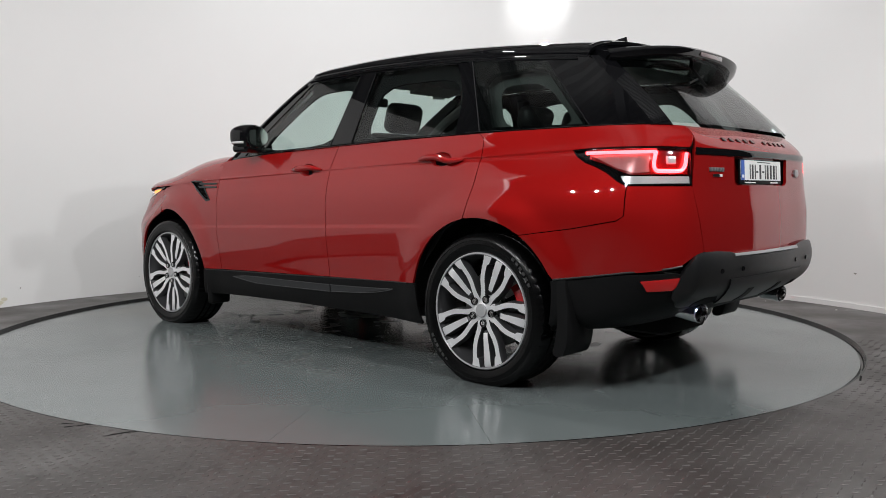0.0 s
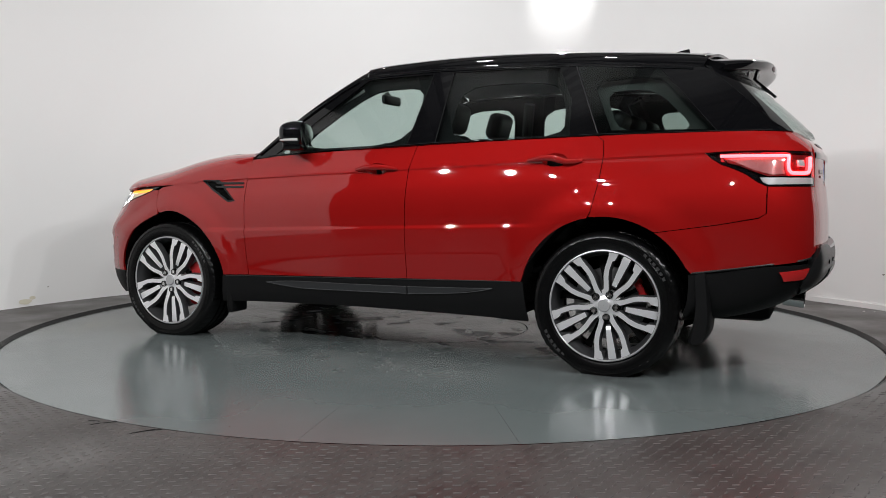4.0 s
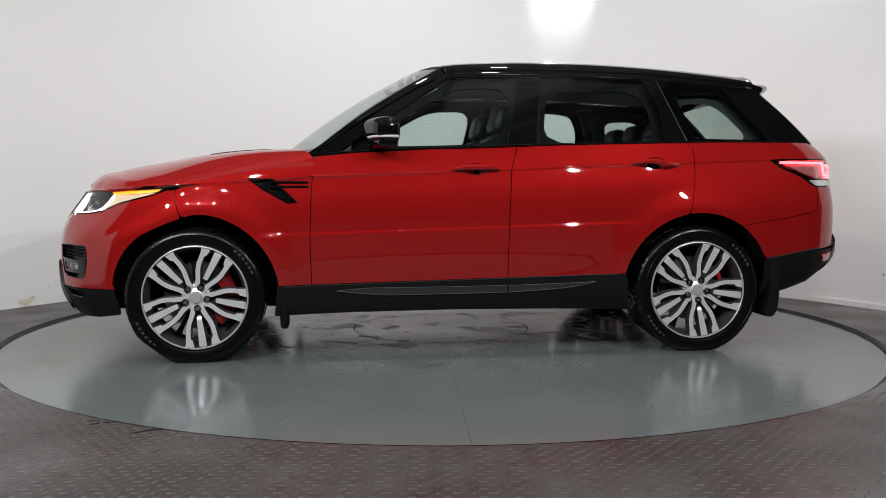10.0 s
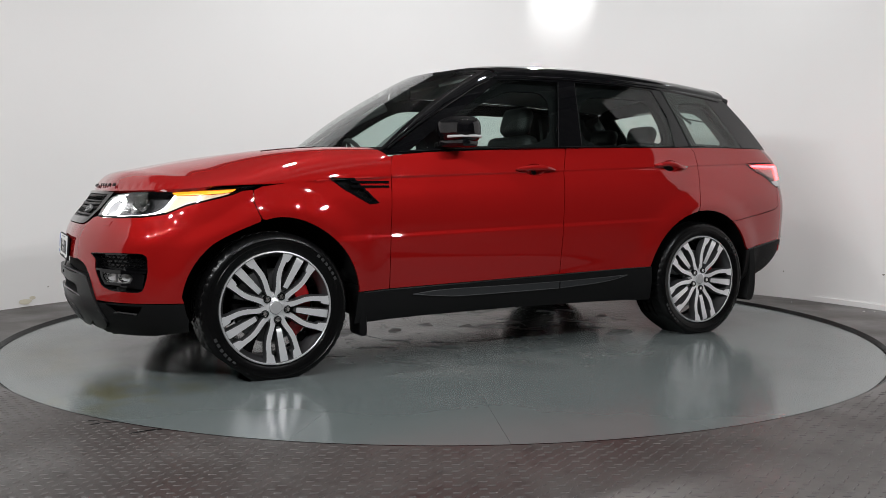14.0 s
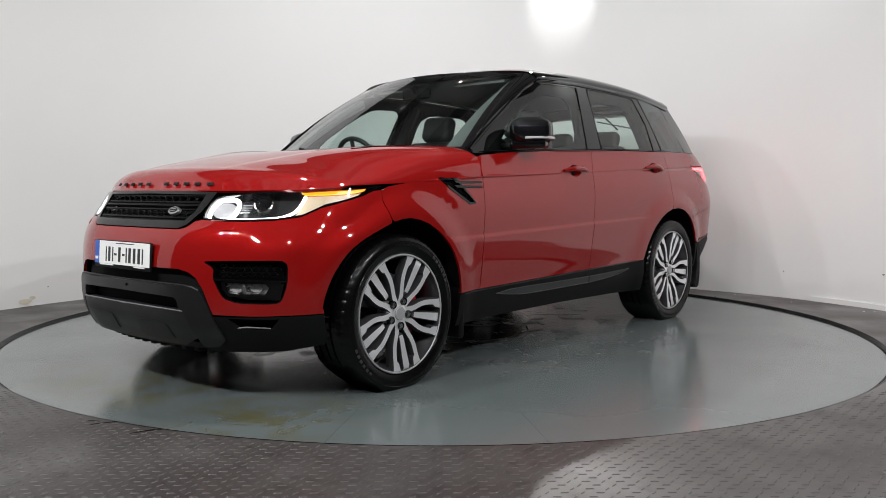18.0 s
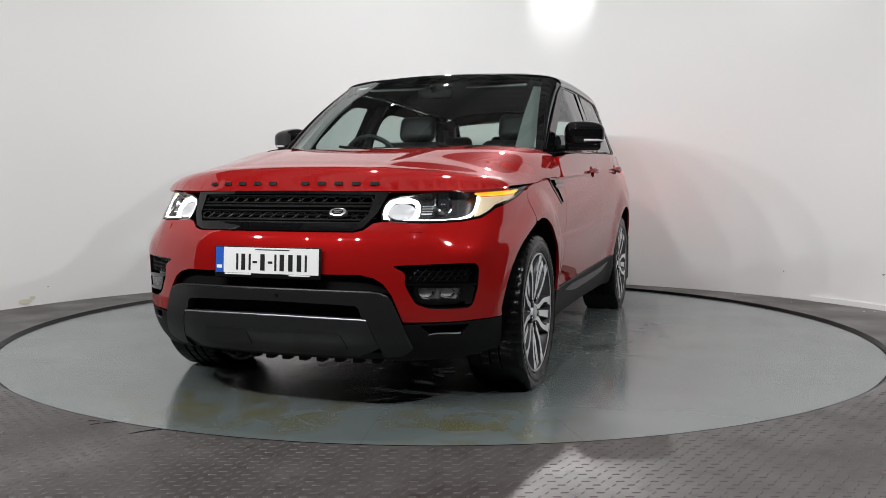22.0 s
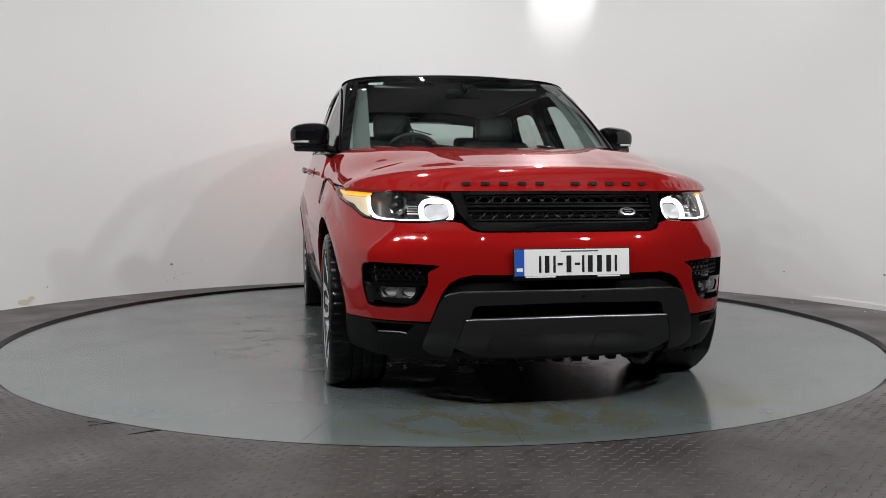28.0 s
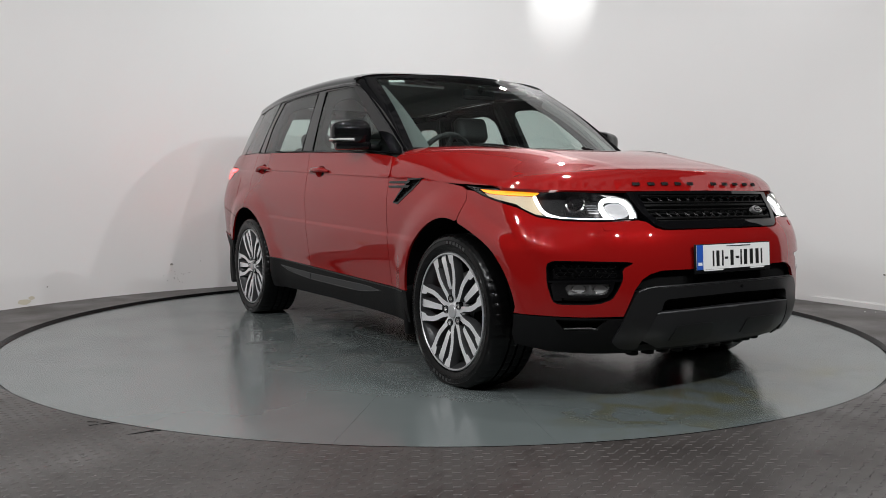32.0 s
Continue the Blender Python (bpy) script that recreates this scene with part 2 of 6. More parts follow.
def build_ceiling():
    """Ribbed light sheets; the ribs run across."""
    bm = bmesh.new()
    n = 140
    rows = []
    for k in range(n + 1):
        y = -10.0 + 15.0 * k / n
        z = 4.60 + (0.025 if k % 2 else 0.0)
        rows.append([bm.verts.new((-7.0, y, z)), bm.verts.new((7.0, y, z))])
    for lo, hi in zip(rows, rows[1:]):
        bm.faces.new((lo[0], hi[0], hi[1], lo[1]))
    c = part("ceiling", bm, material("pale_ribbed_sheet", (0.30, 0.30, 0.295), 0.6, 0, 0, 0.05, 20, 0.08, 1.5), smooth=0)
    tagged(c, "pale ribbed sheet ceiling of the hall", kind="structure")
    beam_mat = material("dark_steel_beam", (0.06, 0.06, 0.062), 0.6, 0.2, 0, 0.1, 60)
    for k in range(6):
        bm = bmesh.new()
        for z, w, h in ((4.50, 0.16, 0.015), (4.40, 0.014, 0.19), (4.30, 0.16, 0.015)):
            add_box(bm, (0, 0, 0), (w, 13.0, h))
            bmesh.ops.translate(bm, vec=(0, 0, z), verts=bm.verts[-8:])
        bmesh.ops.transform(bm, matrix=pose(-4.6 + 1.9 * k, -2.4, 0, 0, 0, -38), verts=bm.verts)
        bm.verts.ensure_lookup_table()
        for v in bm.verts:
            v.co.x, v.co.y = max(-6.9, min(6.9, v.co.x)), max(-9.9, min(4.9, v.co.y))
        tagged(part("ceiling_beam", bm, beam_mat, smooth=0), "dark steel beam under the ceiling", "beam", "ceiling beams")


build_ceiling()
SCUFF = material("grey_scuff", (0.30, 0.29, 0.27), 0.8)
STAIN = material("faint_yellow_stain", (0.66, 0.62, 0.50), 0.7)
scuffs = [(132.05, 0.267, 0.036, 0.022, SCUFF), (127.7, 0.283, 0.012, 0.010, SCUFF), (129.7, 0.623, 0.010, 0.008, SCUFF), (163, 0.30, 0.035, 0.012, SCUFF), (150, 0.16, 0.016, 0.012, SCUFF), (23, 0.30, 0.03, 0.015, SCUFF), (37, 0.25, 0.016, 0.014, SCUFF),
          (153.3, 0.060, 0.13, 0.050, STAIN), (152.2, 0.085, 0.06, 0.030, STAIN)]
spots = random.Random(4)
scuffs += [(131.2 + spots.gauss(0, 1.1), spots.uniform(0.07, 0.24), spots.uniform(0.004, 0.010), spots.uniform(0.005, 0.014), SCUFF) for _ in range(16)]
for az, z, w, h, mat in scuffs:
    p = Vector((WALL_R * 0.9985 * math.cos(radians(az)), WALL_C + WALL_R * 0.9985 * math.sin(radians(az)), z))
    ring = [(0.5 * spots.uniform(0.75, 1.1) * math.cos(2 * math.pi * k / 11), 0.5 * spots.uniform(0.75, 1.1) * math.sin(2 * math.pi * k / 11)) for k in range(11)]
    bm = bmesh.new()
    bm.faces.new([bm.verts.new((x, y, 0.0008)) for x, y in ring])
    bmesh.ops.transform(bm, matrix=facing_wall(p) @ Matrix.Diagonal((w, h, 1, 1)), verts=bm.verts)
    part("wall_scuff", bm, mat, bpy.data.objects["wall_curved"], smooth=0)


def ring_mesh(r0, r1, z, n=128):
    v = [(r0 * math.cos(2 * math.pi * k / n), r0 * math.sin(2 * math.pi * k / n), z) for k in range(n)]
    v += [(r1 * math.cos(2 * math.pi * k / n), r1 * math.sin(2 * math.pi * k / n), z) for k in range(n)]
    return v, [(k, n + k, n + (k + 1) % n, (k + 1) % n) for k in range(n)]


def mix_colour(nt, fac, a, b):
    mix = nt.nodes.new("ShaderNodeMix")
    mix.data_type = "RGBA"
    for sock, v in (("A", a), ("B", b)):
        if isinstance(v, tuple):
            mix.inputs[sock].default_value = (*v, 1)
        else:
            nt.links.new(v, mix.inputs[sock])
    nt.links.new(fac, mix.inputs["Factor"])
    return mix.outputs["Result"]


def noise_fac(nt, vec, scale, detail, lo, hi, distort=0.0):
    n = nt.nodes.new("ShaderNodeTexNoise")
    n.inputs["Scale"].default_value, n.inputs["Detail"].default_value, n.inputs["Distortion"].default_value = scale, detail, distort
    nt.links.new(vec, n.inputs["Vector"])
    r = nt.nodes.new("ShaderNodeMapRange")
    r.inputs["From Min"].default_value, r.inputs["From Max"].default_value = lo, hi
    nt.links.new(n.outputs["Fac"], r.inputs["Value"])
    return r.outputs["Result"]


def times(nt, a, b):
    m = nt.nodes.new("ShaderNodeMath")
    m.operation = "MULTIPLY"
    for i, v in enumerate((a, b)):
        if isinstance(v, float):
            m.inputs[i].default_value = v
        else:
            nt.links.new(v, m.inputs[i])
    return m.outputs[0]


def disc_mask(nt, vec, centre, radius, soft):
    """One inside a circle in plan, fading out over soft metres."""
    d = nt.nodes.new("ShaderNodeVectorMath")
    d.operation = "DISTANCE"
    d.inputs[1].default_value = (*centre, 0)
    nt.links.new(vec, d.inputs[0])
    r = nt.nodes.new("ShaderNodeMapRange")
    r.inputs["From Min"].default_value, r.inputs["From Max"].default_value = radius + soft, radius
    nt.links.new(d.outputs["Value"], r.inputs["Value"])
    return r.outputs["Result"]


def floor_material():
    m = material("worn_brown_grey_plate", (0.070, 0.063, 0.060), 0.34, 0.35, 0, 0.12, 160)
    nt = m.node_tree
    b = nt.nodes["Principled BSDF"]
    vec = next(n for n in nt.nodes if n.type == "TEX_COORD").outputs["Object"]
    c = mix_colour(nt, noise_fac(nt, vec, 1.3, 6, 0.35, 0.65, 0.4), (0.060, 0.053, 0.050), (0.095, 0.088, 0.084))
    c = mix_colour(nt, noise_fac(nt, vec, 14.0, 5, 0.55, 0.75), c, (0.045, 0.040, 0.038))
    nt.links.new(c, b.inputs["Base Color"])
    nt.links.new(noise_fac(nt, vec, 2.2, 5, -0.1, 1.3), b.inputs["Roughness"])
    return m


PLATE = floor_material()


def build_floor():
    # the plate floor with a round hole for the turntable
    n = 128
    inner = [(2.832 * math.cos(2 * math.pi * k / n), 0.02 + 2.832 * math.sin(2 * math.pi * k / n)) for k in range(n)]
    verts = [(x, y, FLOOR_Z) for x, y in inner] + [(x, y, -0.2) for x, y in inner]
    outer_pts = []
    for x, y in inner:
        s = 20.0 / max(abs(x), abs(y))
        outer_pts.append((max(-7.0, min(7.0, x * s)), max(-10.0, min(5.0, y * s))))
    verts += [(x, y, FLOOR_Z) for x, y in outer_pts]
    faces = [(k, 2 * n + k, 2 * n + (k + 1) % n, (k + 1) % n) for k in range(n)] + [(n + k, k, (k + 1) % n, n + (k + 1) % n) for k in range(n)]
    floor = mesh_object("floor", verts, faces, PLATE, label="brown-grey steel tread plate floor round the turntable")
    tagged(floor, kind="structure")
    v, f = ring_mesh(0.001, 2.9, -0.16)
    pit = mesh_object("turntable_pit", v, f, DARK)
    tagged(pit, "dark pit under the turntable", kind="structure")
    return floor


floor_ob = build_floor()
DISC = material("worn_grey_green_floor_paint", (0.16, 0.175, 0.172), 0.2, 0, 0, 0.008, 25)


def paint_deck(hub):
    nt = DISC.node_tree
    b = nt.nodes["Principled BSDF"]
    b.inputs["Coat Weight"].default_value, b.inputs["Coat Roughness"].default_value = 0.16, 0.15
    co = nt.nodes.new("ShaderNodeTexCoord")
    co.object = hub
    vec = co.outputs["Object"]
    c = mix_colour(nt, noise_fac(nt, vec, 0.9, 6, 0.35, 0.65, 0.3), (0.110, 0.130, 0.129), (0.131, 0.150, 0.148))
    worn = times(nt, noise_fac(nt, vec, 2.4, 8, 0.42, 0.62, 0.6), disc_mask(nt, vec, (0.0, 0.0), 1.2, 0.6))
    c = mix_colour(nt, times(nt, worn, 0.28), c, (0.24, 0.24, 0.23))
    dirt = times(nt, noise_fac(nt, vec, 4.5, 9, 0.55, 0.70, 0.5), times(nt, disc_mask(nt, vec, (0.0, 0.0), 1.25, 0.5), 0.62))
    c = mix_colour(nt, dirt, c, (0.05, 0.048, 0.045))
    # darker mottled patch where each tyre stands
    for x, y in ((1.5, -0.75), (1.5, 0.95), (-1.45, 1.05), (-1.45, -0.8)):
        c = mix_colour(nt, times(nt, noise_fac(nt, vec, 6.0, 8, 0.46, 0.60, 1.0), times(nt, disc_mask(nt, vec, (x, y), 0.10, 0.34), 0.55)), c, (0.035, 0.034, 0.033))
    for x, y in ((2.32, 0.12), (2.25, 0.95), (2.38, -0.42)):
        c = mix_colour(nt, times(nt, noise_fac(nt, vec, 5.0, 8, 0.46, 0.62, 0.8), times(nt, disc_mask(nt, vec, (x, y), 0.08, 0.44), 0.90)), c, (0.105, 0.100, 0.045))
    c = mix_colour(nt, noise_fac(nt, vec, 38.0, 4, 0.745, 0.775), c, (0.03, 0.03, 0.03))
    info = nt.nodes.new("ShaderNodeObjectInfo")
    c2 = mix_colour(nt, times(nt, info.outputs["Random"], 0.12), c, (0.10, 0.11, 0.11))
    nt.links.new(c2, b.inputs["Base Color"])
    r = nt.nodes.new("ShaderNodeMath")
    r.operation = "ADD"
    r.inputs[1].default_value = 0.14
    nt.links.new(times(nt, noise_fac(nt, vec, 1.7, 6, 0.3, 0.75), 0.12), r.inputs[0])
    matt = nt.nodes.new("ShaderNodeMath")
    matt.operation = "ADD"
    nt.links.new(r.outputs[0], matt.inputs[0])
    nt.links.new(times(nt, dirt, 0.55), matt.inputs[1])
    nt.links.new(matt.outputs[0], b.inputs["Roughness"])


def build_turntable():
    t = new("turntable")
    tagged(t, "round grey-green painted turntable deck with scuffs", "turntable")
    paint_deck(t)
    part("deck_hatch", lathe([(0.001, 0.0), (0.600, 0.0), (0.604, -0.004), (0.604, -0.05)], 96), DISC, t)
    # twenty plates, cut like a cake, with narrow joints
    n, half = 12, radians(9.0)
    verts, faces = [], []
    for r in (0.610, 0.9, 1.4, 1.9, 2.4, DISC_R - 0.003):
        for k in range(n + 1):
            a = (-half + 2 * half * k / n) * (1 - 0.0006 / (r * half))
            verts.append((r * math.cos(a), r * math.sin(a), 0.0))
    w = n + 1
    for i in range(5):
        for k in range(n):
            faces.append((i * w + k, (i + 1) * w + k, (i + 1) * w + k + 1, i * w + k + 1))
    rim = list(range(0, w)) + [i * w + n for i in range(1, 6)] + [5 * w + k for k in range(n - 1, -1, -1)] + [i * w for i in range(4, 0, -1)]
    base = len(verts)
    verts += [(verts[i][0], verts[i][1], -0.06) for i in rim]
    for k in range(len(rim)):
        j = (k + 1) % len(rim)
        faces.append((rim[k], rim[j], base + j, base + k))
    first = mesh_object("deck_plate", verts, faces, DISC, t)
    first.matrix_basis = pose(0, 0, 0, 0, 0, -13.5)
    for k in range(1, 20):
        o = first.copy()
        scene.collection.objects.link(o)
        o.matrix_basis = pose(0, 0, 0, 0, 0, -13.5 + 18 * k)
    part("deck_frame", lathe([(0.001, -0.008), (DISC_R - 0.01, -0.008), (DISC_R - 0.01, -0.10), (0.001, -0.10)], 96), DARK, t)
    return t


turntable = build_turntable()
seal = part("edge_seal", lathe([(DISC_R + 0.004, -0.06), (DISC_R + 0.004, -0.012), (DISC_R + 0.020, -0.010), (DISC_R + 0.0325, FLOOR_Z - 0.004), (DISC_R + 0.036, FLOOR_Z + 0.001), (DISC_R + 0.041, FLOOR_Z + 0.0005), (DISC_R + 0.041, -0.06)], 160, pose(0, 0.02, 0)), RUBBER)
tagged(seal, "black rubber seal round the turntable edge", kind="structure")


def tread_bars():
    """Raised bars of the tread plate, flat and slanting by turns."""
    verts, faces = [], []
    px, py = 0.056, 0.034
    for j in range(int(6.6 / py)):
        y = -5.4 + j * py
        for i in range(int(7.4 / px)):
            x = -3.7 + (i + 0.5 * (j % 2)) * px
            r = math.hypot(x, y - 0.02)
            if r < 2.85 or math.hypot(x, y - WALL_C) > WALL_R - 0.04 and y > -2.0:
                continue
            if y > -0.7 or y < -4.4 and abs(x) > 2.4:
                continue
            a = 0.06 if (i + j) % 2 else 0.95
            c, s = math.cos(a), math.sin(a)
            b = len(verts)
            for u, v, h in ((-0.016, 0, 0), (-0.008, -0.0035, 0), (0.008, -0.0035, 0), (0.016, 0, 0), (0.008, 0.0035, 0), (-0.008, 0.0035, 0), (-0.010, 0, 0.0024), (0.010, 0, 0.0024)):
                verts.append((x + u * c - v * s, y + u * s + v * c, FLOOR_Z + h))
            faces += [(b, b + 1, b + 6), (b + 1, b + 2, b + 7, b + 6), (b + 2, b + 3, b + 7), (b + 3, b + 4, b + 7), (b + 4, b + 5, b + 6, b + 7), (b + 5, b, b + 6)]
    ob = mesh_object("tread_pattern", verts, faces, TREAD, floor_ob)
    tagged(ob, "raised bars of the tread plate", kind="stuff")


TREAD = material("worn_raised_steel", (0.080, 0.073, 0.070), 0.46, 0.35, 0, 0.05, 300, 0.3, 3)
tread_bars()
for x, y, a, l in ((-1.37, -2.50, 25, 0.10), (-1.42, -2.47, -10, 0.05), (-1.17, -2.62, 35, 0.10), (-1.13, -2.60, 20, 0.06), (2.22, -1.76, 60, 0.12)):
    tagged(part("floor_gouge", box((x, y, FLOOR_Z + 0.0008), (l, 0.010, 0.0012), 0, pose(0, 0, 0, 0, 0, a)), DARK, floor_ob, smooth=0))
for x, y, d in ((3.286, 0.60, 0.014), (3.36, 0.585, 0.010), (2.66, 1.68, 0.012), (2.95, 1.15, 0.008)):
    part("floor_crumb", box((x, y, FLOOR_Z + d * 0.25), (d, d * 0.7, d * 0.5), d * 0.12, pose(0, 0, 0, 0, 0, 40 * x)), WHITE, floor_ob)
# ---- the car: x forward, y to its left, origin on the deck midway between the axles ----
car = new("suv")
tagged(car, "red large sport utility vehicle with black roof, lights on", "car")
HUB_X, HUB_Z, ARCH_R = 1.4615, 0.365, 0.462


def curve(pts):
    """A smooth function through (t, value) points."""
    pts = sorted(pts)
    d = np.array(smooth_line(pts, 12))
    return lambda t: np.interp(t, d[:, 0], d[:, 1])


# plan of the body at mid height, from the nose round the left side to the tail
PLAN = np.array(smooth_line([(2.362, -0.2), (2.365, 0.0), (2.362, 0.2), (2.340, 0.40), (2.272, 0.60), (2.202, 0.72), (2.138, 0.80), (2.065, 0.858), (1.95, 0.905), (1.78, 0.932), (1.46, 0.954),
                             (1.1, 0.967), (0.5, 0.973), (0.0, 0.976), (-0.5, 0.977), (-1.0, 0.978), (-1.46, 0.980), (-1.85, 0.970), (-2.10, 0.948),
                             (-2.25, 0.918), (-2.34, 0.875), (-2.405, 0.81), (-2.445, 0.73), (-2.468, 0.60), (-2.485, 0.36), (-2.495, 0.18), (-2.498, 0.0), (-2.495, -0.18)], 12))
ARC = np.concatenate([[0], np.cumsum(np.hypot(*np.diff(PLAN, axis=0).T))])
ARC -= np.interp(0, PLAN[:60, 1], ARC[:60])
_half = len(PLAN) // 2
A_END = float(np.interp(0, -PLAN[_half:, 1], ARC[_half:]))
_side = (PLAN[:, 1] > 0.80)
ax = lambda x: float(np.interp(-x, -PLAN[_side, 0], ARC[_side]))
ay = lambda y: float(np.interp(y, PLAN[:_half, 1], ARC[:_half]))
ar = lambda y: float(np.interp(-y, -PLAN[_half:, 1], ARC[_half:]))
nose_in = curve([(0.10, -0.25), (0.22, -0.11), (0.28, -0.055), (0.36, -0.015), (0.45, 0.0), (0.60, 0.0), (0.70, -0.012), (0.77, -0.035), (0.83, -0.075), (0.88, -0.112), (0.93, -0.146), (0.98, -0.178), (1.05, -0.22)])
tail_in = curve([(0.10, 0.8), (0.25, 0.50), (0.306, 0.39), (0.35, 0.25), (0.394, 0.15), (0.45, 0.075), (0.52, 0.02), (0.58, 0.0), (0.65, -0.004), (0.75, -0.004), (0.85, 0.0), (0.98, 0.015), (1.10, 0.018), (1.15, 0.022), (1.20, 0.055), (1.26, 0.125)])
side_in = curve([(0.10, -0.16), (0.22, -0.075), (0.27, -0.056), (0.33, -0.041), (0.40, -0.034), (0.44, -0.031), (0.48, -0.0275), (0.52, -0.023), (0.56, -0.0185), (0.59, -0.0155), (0.64, -0.011), (0.70, -0.005), (0.745, -0.001), (0.76, 0.000), (0.82, 0.004), (0.90, 0.004), (1.00, -0.006), (1.055, -0.014), (1.075, -0.022), (1.12, -0.036), (1.20, -0.058), (1.26, -0.078)])
ease = lambda t: np.clip(t, 0, 1) ** 2 * (3 - 2 * np.clip(t, 0, 1))


def low(a, z):
    """The lower body: way round the plan, and height."""
    a, z = np.asarray(a, float), np.asarray(z, float)
    x, y = np.interp(a, ARC, PLAN[:, 0]), np.interp(a, ARC, PLAN[:, 1])
    zz = z + 0.030 * np.clip(x, -1.9, 1.2)
    dy = side_in(zz)
    flare = 0
    for s in (1, -1):
        r = np.hypot(x - s * HUB_X, z - HUB_Z)
        flare = flare + 0.024 * ease((0.63 - r) / 0.15) * (z > 0.2)
    x2 = x - 0.05 * ease((z - 0.68) / 0.14) * ease((y - 0.65) / 0.2) * (x > 1.2) * ease((x - 1.2) / 0.5) + ease((x - 1.35) / 0.6) * nose_in(z) + ease((-1.75 - x) / 0.6) * tail_in(z)
    side = np.clip(y / 0.97, 0, 1) ** 2
    fold = 1.069 - 0.0405 * x
    along_side = ease((1.75 - x) / 0.3) * ease((x + 2.15) / 0.2)
    dy = dy + along_side * (-0.0068 * ease((fold - z) / 0.011) + 0.0068 * ease((fold - 0.013 - z) / 0.11))
    waist = ease((1.25 - x) / 0.25) * ease((x + 1.15) / 0.25)
    dy = dy + waist * (0.0070 * ease((0.755 - zz) / 0.026) - 0.0070 * ease((0.728 - zz) / 0.30))
    dy = dy - 0.060 * ease((-1.0 - x) / 0.9) * ease((z - 0.82) / 0.40)
    y2 = y + side * (dy + flare)
    return np.stack([x2, y2, z], -1)


# bonnet: plan x, and share of the half width
lead_x = lambda y: np.interp(np.abs(y), PLAN[:_half, 1][14:], PLAN[:_half, 0][14:]) - 0.178
bonnet_rise = curve([(-0.3, -0.03), (-0.05, -0.02), (0.0, 0.0), (0.012, 0.034), (0.04, 0.073), (0.085, 0.105), (0.16, 0.122), (0.28, 0.146), (0.46, 0.170), (0.66, 0.184), (0.85, 0.187), (1.05, 0.180), (1.4, 0.164), (1.8, 0.14)])
shut_z = curve([(2.3, 0.955), (2.05, 0.960), (1.93, 0.966), (1.683, 0.985), (1.19, 1.020), (0.83, 1.042), (0.5, 1.06)])


def bonnet(x, b):
    x, b = np.asarray(x, float), np.asarray(b, float)
    wide = np.interp(x, [0.6, 0.8, 1.0, 1.2, 1.4, 1.7, 2.0], [0.944, 0.944, 0.938, 0.930, 0.920, 0.906, 0.90])
    y = wide * np.sin(b * math.pi / 2)
    s = np.clip(np.abs(y) / wide, 0, 1)
    d = lead_x(y) - x
    f = (1 - s ** (2.5 + 8.0 * ease((1.75 - x) / 0.95))) ** 0.55
    crease = 0.007 * ease((np.abs(y) - (0.34 + 0.13 * (1.9 - x))) / 0.09) * ease(d / 0.35)
    return np.stack([x, y, shut_z(x) + bonnet_rise(d) * f - 0.012 * ease(d / 0.4) + crease * (1 - s ** 6)], -1)


belt_z = curve([(1.0, 1.150), (0.722, 1.168), (0.204, 1.197), (-0.282, 1.213), (-0.768, 1.232), (-1.398, 1.245), (-2.154, 1.252), (-2.5, 1.252)])


def upper(x, z):
    """The side of the cabin."""
    x, z = np.asarray(x, float), np.asarray(z, float)
    h = z - 1.24
    y = 0.922 - 0.335 * h - 0.10 * np.clip(h, 0, 1) ** 2 - 0.13 * np.clip(x - 0.02, 0, 2) - 0.110 * np.clip(-1.2 - x, 0, 2) ** 2 - 0.040 * ease((-1.0 - x) / 0.9)
    return np.stack([x, y, z], -1)


rail_z = curve([(0.3, 1.54), (0.10, 1.625), (0.03, 1.642), (-0.15, 1.652), (-0.5, 1.660), (-1.16, 1.645), (-1.686, 1.612), (-1.95, 1.588), (-2.3, 1.55)])
crown_z = curve([(0.35, 1.665), (0.2, 1.707), (0.10, 1.730), (0.0, 1.746), (-0.12, 1.758), (-0.45, 1.772), (-0.771, 1.773), (-1.114, 1.760), (-1.66, 1.728), (-1.934, 1.704), (-2.3, 1.66)])


def roof(x, b):
    x, b = np.asarray(x, float), np.asarray(b, float)
    wide = upper(x, rail_z(x))[..., 1]
    s = np.clip(np.abs(np.sin(b * math.pi / 2)), 0, 1)
    y = wide * np.sin(b * math.pi / 2)
    return np.stack([x, y, rail_z(x) + (crown_z(x) - rail_z(x)) * (1 - s ** 2.7) ** 0.37], -1)


def screen(b, v):
    """The windscreen: share of the half width, and share of the way up."""
    b, v = np.asarray(b, float), np.asarray(v, float)
    lo = np.stack([1.055 - 0.235 * b ** 2, 0.835 * b, 1.165 - 0.0 * b], -1)
    hi = np.stack([0.215 - 0.155 * b ** 2, 0.690 * b, 1.715 - 0.024 * b ** 2], -1)
    p = lo + (hi - lo) * v[..., None]
    bow = 0.030 * np.sin(np.clip(v, 0, 1) * math.pi)
    return p + np.stack([bow * 0.55, 0 * bow, bow * 0.8], -1)


PILLAR_X = curve([(-0.1, 0.90), (0.0, 0.825), (0.33, 0.59), (0.58, 0.386), (0.90, 0.115), (1.0, 0.045), (1.1, 0.0)])
PILLAR_Z = curve([(-0.1, 1.13), (0.0, 1.170), (0.33, 1.34), (0.58, 1.47), (0.90, 1.617), (1.0, 1.641), (1.1, 1.66)])


